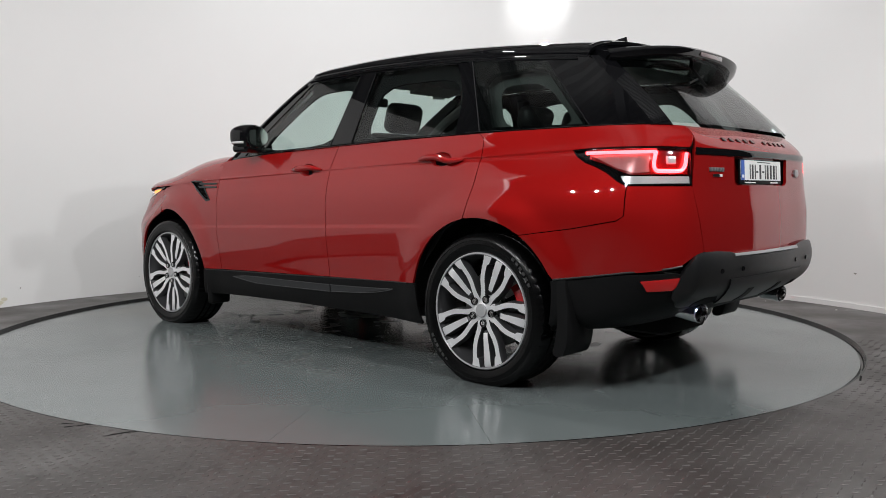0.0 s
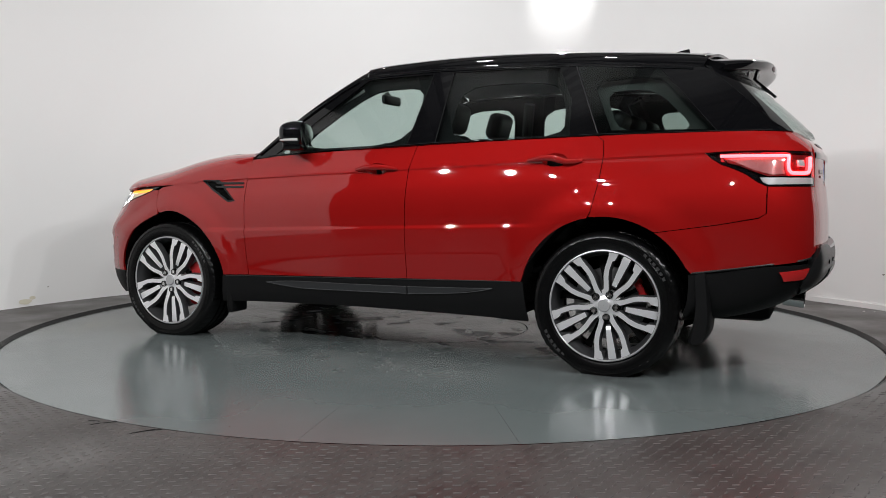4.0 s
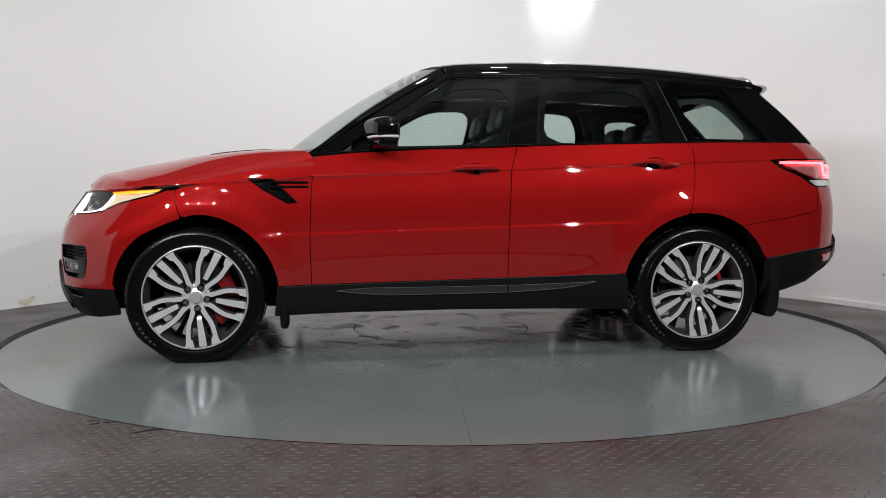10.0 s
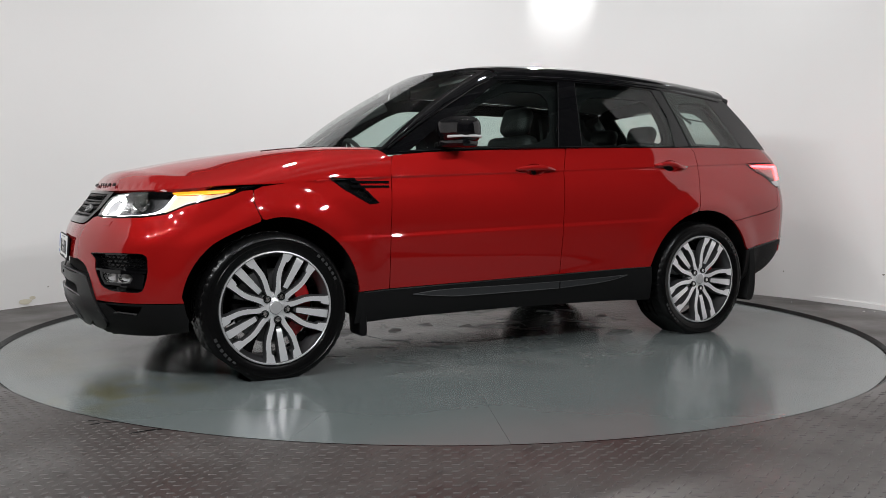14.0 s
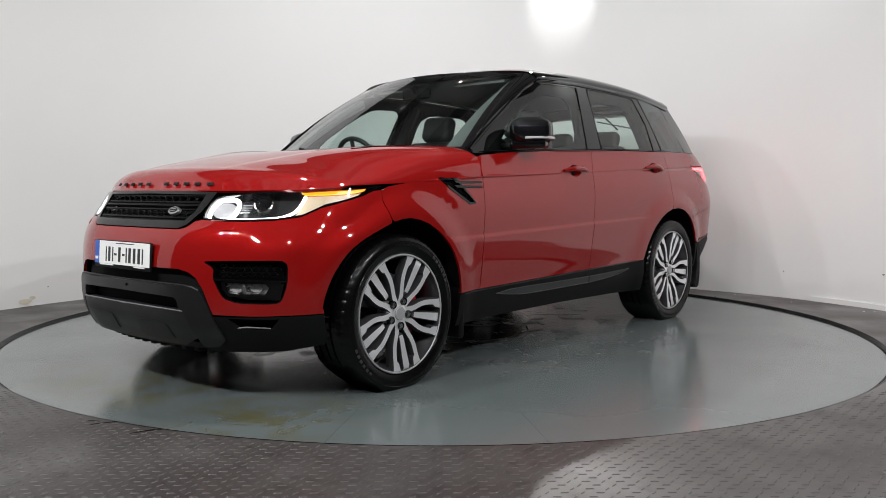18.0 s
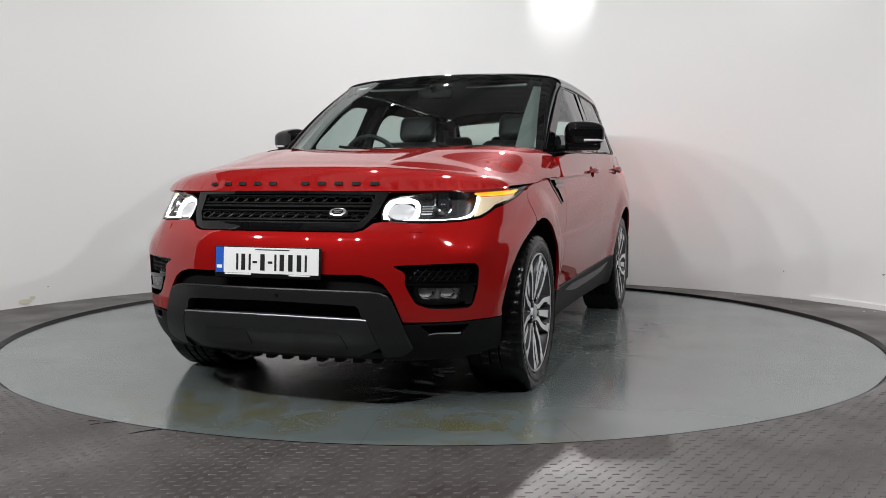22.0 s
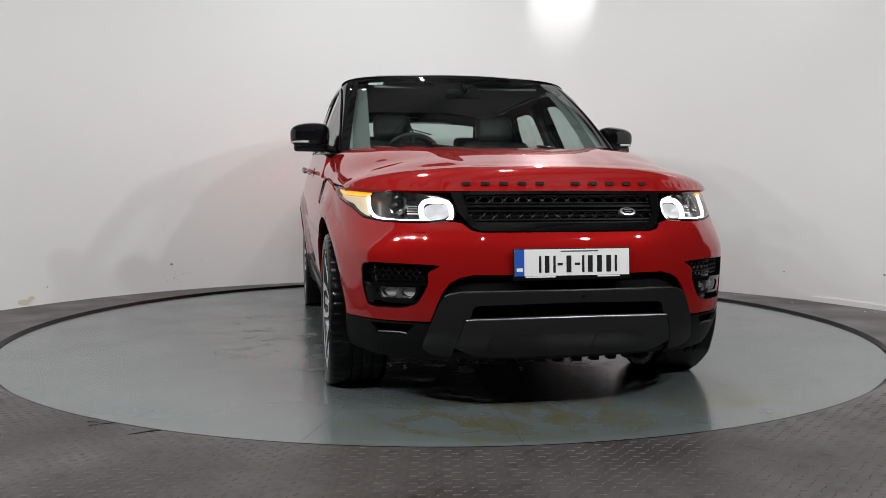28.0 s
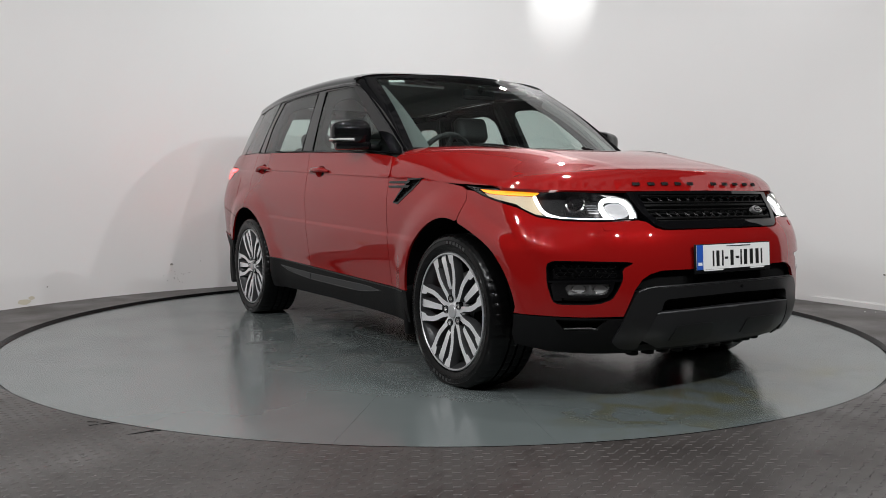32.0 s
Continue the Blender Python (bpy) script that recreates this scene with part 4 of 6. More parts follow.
def build_wheel():
    """A left-hand road wheel about its hub, outer side towards +y."""
    m = pose(0, 0, 0, -90)
    wheel = part("wheel", lathe([(0.266, -0.235), (0.283, -0.235), (0.283, -0.21), (0.262, -0.18), (0.258, -0.06), (0.272, -0.03), (0.2805, -0.012), (0.2805, 0.000), (0.290, 0.000), (0.290, -0.022), (0.276, -0.045), (0.266, -0.07)], 96, m), ALLOYDARK, car)
    part("rim_lip", lathe([(0.281, -0.014), (0.2815, 0.000), (0.285, 0.0035), (0.290, 0.002), (0.293, -0.012)], 96, m), SATINGREY, wheel, "bright machined rim edge")
    # tyre with shoulder blocks, flattened where it stands
    bm = bmesh.new()
    prof = [(0.288, -0.245), (0.310, -0.262), (0.345, -0.268), (0.368, -0.258), (0.3815, -0.240), (0.3835, -0.225), (0.3845, -0.195), (0.377, -0.193), (0.377, -0.183), (0.385, -0.181), (0.385, -0.146), (0.377, -0.144), (0.377, -0.134), (0.385, -0.132),
            (0.385, -0.098), (0.377, -0.096), (0.377, -0.086), (0.385, -0.084), (0.3845, -0.055), (0.3835, -0.028), (0.3815, -0.012), (0.373, 0.000), (0.362, 0.0065), (0.352, 0.0095), (0.350, 0.0075), (0.332, 0.0085), (0.330, 0.0105), (0.312, 0.008), (0.299, 0.003), (0.2935, -0.004), (0.288, -0.015)]
    n = 240
    rings = add_lathe(bm, prof, n, m)
    for i in range(3, 22):
        for k in range(n):
            if (k + (0 if i < 8 or i > 17 else 2 * (i // 4))) % 5 == 0:
                v = rings[i][k]
                r = math.hypot(v.co.x, v.co.z)
                v.co.x *= (r - 0.0035) / r
                v.co.z *= (r - 0.0035) / r
    for v in bm.verts:
        sag = max(0.0, -HUB_Z + 0.030 - v.co.z)
        if v.co.z < -HUB_Z + 0.001:
            v.co.z = -HUB_Z + 0.001
        if sag and v.co.y > -0.05:
            v.co.y += sag * 0.22
    bmesh.ops.recalc_face_normals(bm, faces=bm.faces)
    part("tyre", bm, RUBBER, wheel, "black rubber low-profile tyre", 28)
    for a0, a1 in ((62, 92), (242, 272)):
        bm = bmesh.new()
        for k in range(6):
            a = radians(a0 + (a1 - a0) * k / 6)
            mm = m @ pose(0.341 * math.cos(a), 0.341 * math.sin(a), 0.0085, 0, 0, math.degrees(a))
            add_box(bm, (0, 0, 0), (0.014, 0.018, 0.003), 0.0, None)
            vs = bm.verts[-8:]
            bmesh.ops.transform(bm, matrix=mm, verts=vs)
        part("tyre_marking", bm, material("raised_rubber", (0.03, 0.03, 0.03), 0.4) if a0 == 62 else bpy.data.materials["raised_rubber"], wheel, smooth=0)
    # five groups of two bright bowed arms with a flat bar between them
    for g in range(5):
        base = radians(-80 + 72 * g)

        def polar(r, a):
            return (r * math.cos(base + radians(a)), r * math.sin(base + radians(a)))

        def place(r, off):
            c, d = math.cos(base), math.sin(base)
            q = math.sqrt(max(r * r - off * off, 1e-6))
            return (q * c - off * d, q * d + off * c)
        for s in (1, -1):
            bm = arm([(place(r, s * (ARM_MID(r) - ARM_IN(r))), place(r, s * (ARM_MID(r) + ARM_OUT(r))), float(np.interp(r, [0.03, 0.10, 0.2, 0.285], [-0.024, -0.016, -0.008, -0.001]))) for r in ARM_R])
            ob = part("spoke", bm, ALLOYDARK, wheel, smooth=30)
            ob.data.materials.append(ALLOY)
            for f in ob.data.polygons:
                if f.normal.z > 0.85:
                    f.material_index = 1
            ob.data.transform(m)
        bm = arm([(place(r, -w), place(r, w), z) for r, w, z in ((0.100, 0.0090, -0.034), (0.112, 0.0125, -0.024), (0.135, 0.0140, -0.019), (0.18, 0.0165, -0.015), (0.23, 0.0190, -0.010), (0.268, 0.0205, -0.006), (0.284, 0.0210, -0.012))])
        ob = part("spoke_bar", bm, ALLOYDARK, wheel, smooth=30)
        ob.data.materials.append(ALLOY)
        for f in ob.data.polygons:
            if f.normal.z > 0.85:
                f.material_index = 1
        ob.data.transform(m)
        bm = ribbon([polar(r, 36) for r in np.linspace(0.02, 0.275, 6)], [0.05, 0.022, 0.02, 0.02, 0.03, 0.05], 0.02)
        for v in bm.verts:
            v.co.z -= 0.13
        ob = part("inner_web", bm, DARK, wheel)
        ob.data.transform(m)
        a = base + radians(0)
        nut = m @ pose(0.063 * math.cos(a), 0.063 * math.sin(a), -0.015)
        part("nut_well", lathe([(0.0150, -0.016), (0.0150, 0.003), (0.0190, 0.004), (0.0215, -0.016)], 20, nut), BLACK, wheel)
        part("lug_nut", lathe([(0.0155, -0.02), (0.0130, 0.002), (0.0105, 0.0045), (0.006, 0.0045), (0.005, 0.001), (0.001, 0.001)], 6, nut), CHROME, wheel)
    part("hub", lathe([(0.082, -0.10), (0.080, -0.036), (0.070, -0.026), (0.045, -0.020), (0.034, -0.016), (0.033, -0.06)], 40, m), ALLOY, wheel)
    part("hub_cap", lathe([(0.0335, -0.04), (0.0335, -0.012), (0.030, -0.0085), (0.001, -0.0075)], 32, m), SATINGREY, wheel)
    part("brake_disc", lathe([(0.07, -0.125), (0.192, -0.125), (0.194, -0.13), (0.194, -0.152), (0.07, -0.152)], 72, m), STEEL, wheel)
    part("disc_bell", lathe([(0.001, -0.09), (0.085, -0.09), (0.09, -0.10), (0.09, -0.13)], 40, m), ALLOYDARK, wheel)
    return wheel




def build_caliper(x, s, big):
    """A brake caliper behind the axle line."""
    bm = bmesh.new()
    span = (-52, 38) if big else (14, 42)
    n = 14
    rows = []
    for k in range(n + 1):
        a = radians(span[0] + (span[1] - span[0]) * k / n)
        c, d = -math.cos(a), math.sin(a)
        r0, r1 = (0.125, 0.212) if big else (0.165, 0.205)
        rows.append([bm.verts.new((c * r, y, d * r)) for r, y in ((r0, -0.118), (r0 + 0.01, -0.085), (r1 - 0.02, -0.085), (r1, -0.10), (r1, -0.17), (r0, -0.17))])
    for lo, hi in zip(rows, rows[1:]):
        for k in range(6):
            bm.faces.new((lo[k], lo[(k + 1) % 6], hi[(k + 1) % 6], hi[k]))
    bm.faces.new(rows[0]), bm.faces.new(rows[-1])
    bmesh.ops.recalc_face_normals(bm, faces=bm.faces)
    ob = part("brake_caliper", bm, CALIPER, car, "red painted brake caliper", 40)
    ob.matrix_basis = pose(x, s * 0.965, HUB_Z) @ (Matrix.Identity(4) if s > 0 else Matrix.Diagonal((1, -1, 1, 1)))
    if s < 0:
        ob.data.transform(Matrix.Diagonal((1, -1, 1, 1)))
        ob.data.flip_normals()
        ob.matrix_basis = pose(x, s * 0.965, HUB_Z)


wheel = build_wheel()
wheel.matrix_basis = pose(HUB_X, 0.965, HUB_Z, 0, -38, 0)
for x, s, spin in ((HUB_X, -1, 5), (-HUB_X, 1, -35.5), (-HUB_X, -1, 10)):
    w = copy_thing(wheel, pose(x, s * 0.965, HUB_Z, 0, 0, 0 if s > 0 else 180) @ pose(0, 0, 0, 0, spin, 0))
for x in (HUB_X, -HUB_X):
    for s in (1, -1):
        build_caliper(x, s, x > 0)


def lip_y(x, a):
    return float(low(ax(x + 0.468 * math.cos(a)), max(0.30, HUB_Z + 0.468 * math.sin(a)))[1]) - 0.012


def arch_liner(x, s):
    bm = bmesh.new()
    rows = []
    for k in range(33):
        a = radians(-4 + 188 * k / 32)
        rows.append([bm.verts.new((x + r * math.cos(a), s * y, HUB_Z + r * math.sin(a))) for r, y in ((0.468, lip_y(x, a)), (0.480, lip_y(x, a) - 0.05), (0.485, 0.62), (0.42, 0.58), (0.001, 0.58))])
    for lo, hi in zip(rows, rows[1:]):
        for k in range(4):
            bm.faces.new((lo[k], lo[k + 1], hi[k + 1], hi[k]))
    part("wheel_arch_liner", bm, DARK, car)


for x in (HUB_X, -HUB_X):
    for s in (1, -1):
        arch_liner(x, s)


def mud_flap(x, z0, z1, s, lean):
    bm = box((0, 0, 0), (0.045, 0.19, z1 - z0), 0.018, None, 3)
    for v in bm.verts:
        t = (v.co.z / (z1 - z0)) + 0.5
        v.co.x += lean * (1 - t) ** 2
        v.co.y *= 1 - 0.18 * (1 - t)
    bmesh.ops.translate(bm, vec=(x, s * 0.865, (z0 + z1) / 2), verts=bm.verts)
    part("mud_flap", bm, TRIM, car, "black moulded mud flap")


def rear_flap(s):
    """A deep moulded flap that follows the arch and curls under at its foot."""
    side = smooth_line([(-1.905, 0.56), (-1.918, 0.42), (-1.912, 0.32), (-1.895, 0.245), (-1.886, 0.215), (-1.90, 0.198), (-1.935, 0.197), (-1.965, 0.215), (-1.988, 0.28), (-1.988, 0.40), (-1.968, 0.56)], 3)
    bm = bmesh.new()
    rows = [[bm.verts.new((-1.935 + (x + 1.935) * k, s * y, z)) for x, z in side] for y, k in ((0.75, 0.8), (0.765, 1.0), (0.945, 1.0), (0.962, 0.75))]
    for lo, hi in zip(rows, rows[1:]):
        for k in range(len(side)):
            j = (k + 1) % len(side)
            bm.faces.new((lo[k], lo[j], hi[j], hi[k]))
    bm.faces.new(rows[0]), bm.faces.new(rows[-1])
    bmesh.ops.recalc_face_normals(bm, faces=bm.faces)
    part("mud_flap", bm, TRIM, car, "black moulded mud flap", 50)


for s in (1, -1):
    mud_flap(0.985, 0.175, 0.45, s, -0.01)
    rear_flap(s)
# underbody
part("underbody", box((0.0, 0, 0.33), (1.9, 1.5, 0.16), 0.03), DARK, car)
part("engine_tray", box((1.50, 0, 0.34), (1.25, 1.1, 0.18), 0.04), DARK, car)
part("rear_floor", box((-1.55, 0, 0.42), (1.25, 1.1, 0.16), 0.04), DARK, car)
part("silencer", box((-2.06, 0.28, 0.335), (0.38, 0.45, 0.15), 0.06), DARK, car)
part("axle_beam", tube([(HUB_X, -0.70, 0.33), (HUB_X, 0.70, 0.33)], 0.06, 10), DARK, car)
part("axle_beam", tube([(-HUB_X, -0.70, 0.33), (-HUB_X, 0.70, 0.33)], 0.06, 10), DARK, car)
# ---- front of the car ----
WHITE_LED = glow("white_led_strip", (1.0, 1.0, 1.0), 9.0)
AMBER = glow("amber_indicator_light", (1.0, 0.27, 0.015), 2.3)
RED_LED = glow("red_tail_light", (1.0, 0.030, 0.036), 20.0)
RED_LENS = material("red_lens", (0.16, 0.006, 0.007), 0.08, 0, 1.0)
LENS_GREY = material("clear_ribbed_lens", (0.62, 0.62, 0.62), 0.1, 0.3, 1.0)
TAIL_PALE = material("pale_rose_lens", (0.42, 0.15, 0.15), 0.12, 0.2, 1.0)
LAMP_DARK = material("dark_lamp_bezel", (0.03, 0.03, 0.031), 0.25, 0.6)
# faint glow put into the side reflector for the lamp light it catches
PALE_GLOW = glow("lit_pale_reflector", (0.60, 0.50, 0.34), 0.30)
HEX_BLACK = material("black_mesh_plastic", (0.0022, 0.0022, 0.0022), 0.32, spec=0.12)


def rounded(cx, cy, w, h, r, n=5):
    pts = []
    for x, y, a0 in ((w / 2 - r, h / 2 - r, 0), (-w / 2 + r, h / 2 - r, 90), (-w / 2 + r, -h / 2 + r, 180), (w / 2 - r, -h / 2 + r, 270)):
        for k in range(n + 1):
            a = radians(a0 + 90 * k / n)
            pts.append((cx + x + r * math.cos(a), cy + y + r * math.sin(a)))
    return pts


def hex_row(bm, cells, size, lift, s, squash=0.62):
    """Flattened honeycomb cells round the given places on the body surface."""
    for a, z in cells:
        ring = [(a + size * math.cos(radians(60 * k)), z + size * squash * math.sin(radians(60 * k))) for k in range(6)]
        add_tube(bm, along(ring, lift, s), 0.0032, 4, True)


# grille
GR_OUT = [(-ay(0.478), 0.950), (-ay(0.45), 0.86), (-ay(0.41), 0.805), (-ay(0.372), 0.789), (0, 0.789), (ay(0.372), 0.789), (ay(0.41), 0.805), (ay(0.45), 0.86), (ay(0.478), 0.950), (ay(0.3), 0.956), (0, 0.958), (-ay(0.3), 0.956)]
GR_IN = [(-ay(0.425), 0.940), (-ay(0.415), 0.86), (-ay(0.385), 0.822), (0, 0.820), (ay(0.385), 0.822), (ay(0.415), 0.86), (ay(0.425), 0.940), (0, 0.944)]


def whole(a, z):
    """The lower body on both sides of the nose: negative way for the right side."""
    a = np.asarray(a, float)
    p = low(np.abs(a), z)
    return p * np.stack([np.ones_like(a), np.where(a < 0, -1.0, 1.0), np.ones_like(a)], -1)


grille = patch("grille", GR_OUT, whole, BLACK, car, (0.05, 0.03), 0.03, 0.004, holes=(GR_IN,), label="gloss black grille surround")
patch("grille_backing", [(a * 0.995, z) for a, z in GR_IN], whole, DARK, grille, (0.08, 0.04), 0, -0.045)
for z, w in ((0.938, 0.004), (0.908, 0.006), (0.893, 0.009), (0.875, 0.006), (0.838, 0.007), (0.825, 0.006)):
    h = 0.415 if z > 0.86 else 0.39
    part("grille_bar", tube(along([(t, z) for t in np.linspace(-ay(h), ay(h), 25)], -0.006, 1, whole), w, 6), HEX_BLACK, grille)
for z in (0.922, 0.856):
    bm = bmesh.new()
    n = 15
    for k in range(n):
        a = (k - (n - 1) / 2) / (n - 1) * 2 * ay(0.395 if z > 0.9 else 0.385)
        ring = [(a + 0.0262 * math.cos(radians(60 * j)), z + 0.0140 * math.sin(radians(60 * j))) for j in range(6)]
        add_tube(bm, along(ring, -0.008, 1, whole), 0.0032, 4, True)
    part("grille_mesh", bm, HEX_BLACK, grille, smooth=30)
p, n = spot(ay(0.286), 0.862, 0.012)
part("badge", lathe([(0.001, 0.004), (0.026, 0.004), (0.034, 0.002), (0.036, -0.012)], 32, facing(p, n) @ Matrix.Diagonal((1.12, 0.62, 1, 1))), SATIN, grille, "small oval silver badge")
part("badge_field", lathe([(0.001, 0.0052), (0.0235, 0.0052), (0.0245, 0.003)], 32, facing(p, n) @ Matrix.Diagonal((1.12, 0.58, 1, 1))), LAMP_DARK, grille, "dark field of the oval badge")
for dy in (0.0048, -0.0048):
    part("badge_bar", box((0, dy, 0.0060), (0.036 if dy > 0 else 0.030, 0.0036, 0.0012), 0.0, None), SATIN, grille, smooth=0).matrix_basis = facing(p, n)
# raised black marks on the bonnet's edge, one for each letter that stands there
for k in range(11):
    if k == 5:
        continue
    y = -0.405 + 0.81 * k / 10
    b = math.asin(y / 0.90) / (math.pi / 2)
    xl = float(lead_x(np.float64(y))) - 0.012
    p, n = spot(xl, b, 0.002, 1, bonnet)
    part("bonnet_mark", box((0, 0, 0), (0.038, 0.015, 0.003), 0.0008, facing(p, n)), TRIM, car, "black plain letter-sized bonnet mark")
    bpy.context.view_layer.update()


def headlamp(s):
    m = s < 0
    outline = HEAD_LOW + HEAD_TOP
    lamp_ob = patch("headlamp", outline, low, LAMP_DARK, car, (0.05, 0.03), 0.0, -0.055, mirror=m, label="lit headlamp unit with white ring and amber strip")
    patch("lamp_rim", outline, low, BLACK, lamp_ob, (0.05, 0.03), 0.05, 0.0, mirror=m, holes=([(a, z) for a, z in shrink(outline, 0.007)],))
    patch("lens", shrink(outline, 0.004), low, CLEAR, lamp_ob, (0.05, 0.03), 0, 0.001, mirror=m)
    ca, cz = ay(0.545), 0.880
    ring = rounded(ca, cz, 0.135, 0.090, 0.040, 6)
    part("daytime_ring", tube(along(ring, -0.018, s), 0.0100, 10, True), WHITE_LED, lamp_ob, "white glowing daytime light")
    # the bowl emits a little itself, in place of light caught from the ring
    part("main_reflector", lathe([(0.001, -0.012), (0.022, -0.008), (0.036, 0.0), (0.050, 0.004)], 28, facing(*spot(ca, cz, -0.024, s)) @ Matrix.Diagonal((1.24, 0.82, 1, 1))), glow("main_reflector_glow", (0.16, 0.162, 0.168), 2.5) if s > 0 else bpy.data.materials["main_reflector_glow"], lamp_ob)
    low_line = smooth_line([(ay(0.60), 0.842), (ay(0.66), 0.838), (ay(0.74), 0.840), (ay(0.785), 0.850), (ay(0.806), 0.872), (ay(0.813), 0.905), (ay(0.815), 0.938)], 5)
    part("daytime_strip", tube(along(low_line, -0.016, s), 0.0066, 10), WHITE_LED, lamp_ob, "white glowing light strip")
    part("daytime_strip", tube(along([(ay(0.552), 0.918), (ay(0.558), 0.936)], -0.016, s), 0.007, 8), WHITE_LED, lamp_ob, "white glowing light strip")
    mm = facing(*spot(ay(0.70), 0.908, -0.02, s))
    part("projector_ring", lathe([(0.041, -0.02), (0.043, 0.004), (0.038, 0.010), (0.034, 0.004), (0.033, -0.02)], 36, mm), CHROME, lamp_ob)
    part("projector_lens", lathe([(0.0335, -0.005), (0.031, 0.004), (0.024, 0.011), (0.014, 0.015), (0.001, 0.0165)], 36, mm), BLACK, lamp_ob)
    for k in range(4):
        part("lamp_fin", tube(along([(ay(0.622), 0.872 + 0.010 * k), (ay(0.665), 0.872 + 0.010 * k)], -0.02, s), 0.003, 6), SATIN, lamp_ob)
    amber = [(ay(0.800), 0.952), (ay(0.840), 0.957), (ax(1.94), 0.962), (ax(1.89), 0.967), (ax(1.850), 0.970), (ax(1.868), 0.958), (ax(1.90), 0.951), (ax(1.95), 0.946), (ay(0.868), 0.942), (ay(0.815), 0.941)]
    patch("indicator", amber, low, AMBER, lamp_ob, (0.04, 0.02), 0.006, -0.010, mirror=m, label="glowing amber indicator strip")
    side = [(ay(0.815), 0.939), (ay(0.868), 0.940), (ax(1.95), 0.944), (ax(1.90), 0.949), (ax(1.875), 0.950), (ax(1.90), 0.932), (ay(0.872), 0.905), (ay(0.855), 0.880), (ay(0.825), 0.858), (ay(0.812), 0.856)]
    patch("side_reflector", side, low, PALE_GLOW, lamp_ob, (0.04, 0.02), 0.006, -0.016, mirror=m)
    patch("washer_flap", rounded(ay(0.62), 0.797, 0.055, 0.024, 0.005, 2), low, RED, car, (0.05, 0.03), 0.003, 0.0025, mirror=m)


def shrink(poly, d):
    """The polygon moved inwards by d."""
    area = sum(x0 * y1 - x1 * y0 for (x0, y0), (x1, y1) in zip(poly, poly[1:] + poly[:1]))
    sgn = 1 if area > 0 else -1
    out = []
    for i in range(len(poly)):
        p0, p1, p2 = (Vector(poly[i - 1]), Vector(poly[i]), Vector(poly[(i + 1) % len(poly)]))
        e = ((p1 - p0).normalized() + (p2 - p1).normalized()).normalized()
        out.append((p1.x - sgn * e.y * d, p1.y + sgn * e.x * d))
    return out


def fog_lamp(s):
    m = s < 0
    f = patch("fog_lamp_pocket", FOG, low, BLACK, car, (0.05, 0.03), 0.0, -0.04, mirror=m, label="black fog lamp pocket with mesh")
    patch("pocket_edge", FOG, low, BLACK, f, (0.05, 0.03), 0.06, -0.002, mirror=m, holes=(shrink(FOG, 0.004),))
    bm = bmesh.new()
    for r, z in enumerate((0.632, 0.612, 0.592)):
        for k in range(8):
            a = ay(0.635) + (k + 0.5 * (r % 2)) * 0.034
            if a < ay(0.85):
                ring = [(a + 0.018 * math.cos(radians(60 * j)), z + 0.0105 * math.sin(radians(60 * j))) for j in range(6)]
                add_tube(bm, along(ring, -0.022, s), 0.0028, 4, True)
    part("pocket_mesh", bm, HEX_BLACK, f, smooth=30)
    shelf = [(ay(0.60), 0.577), (ay(0.70), 0.573), (ay(0.855), 0.566), (ay(0.856), 0.558), (ay(0.70), 0.562), (ay(0.605), 0.566)]
    patch("pocket_shelf", shelf, low, BLACK, f, (0.05, 0.02), 0.04, -0.001, mirror=m)
    lens = [(ay(0.650), 0.556), (ay(0.80), 0.552), (ay(0.812), 0.535), (ay(0.80), 0.505), (ay(0.672), 0.509), (ay(0.655), 0.53)]
    patch("fog_frame", [(ay(0.632), 0.564), (ay(0.845), 0.560), (ay(0.850), 0.535), (ay(0.838), 0.492), (ay(0.665), 0.497), (ay(0.640), 0.53)], low, BLACK, f, (0.04, 0.02), 0.03, -0.004, mirror=m, holes=(lens,))
    patch("fog_bowl", lens, low, LENS_GREY, f, (0.04, 0.02), 0.0, -0.030, mirror=m)
    patch("fog_lens", lens, low, CLEAR, f, (0.04, 0.02), 0.02, -0.008, mirror=m)
    for y in (0.685, 0.765):
        part("fog_reflector", lathe([(0.001, -0.016), (0.02, -0.010), (0.030, 0.0), (0.031, 0.003)], 20, facing(*spot(ay(y), 0.531, -0.024, s)) @ Matrix.Diagonal((1.20, 0.72, 1, 1))), CHROME, f)
    part("fog_divider", box((0, 0, 0), (0.012, 0.042, 0.012), 0.003, facing(*spot(ay(0.725), 0.531, -0.015, s))), SATIN, f)
    patch("pocket_side", [(ay(0.825), 0.555), (ay(0.852), 0.552), (ay(0.845), 0.48), (ay(0.822), 0.48)], low, BLACK, f, (0.04, 0.02), 0.03, -0.004, mirror=m)


for s in (1, -1):
    headlamp(s)
    fog_lamp(s)

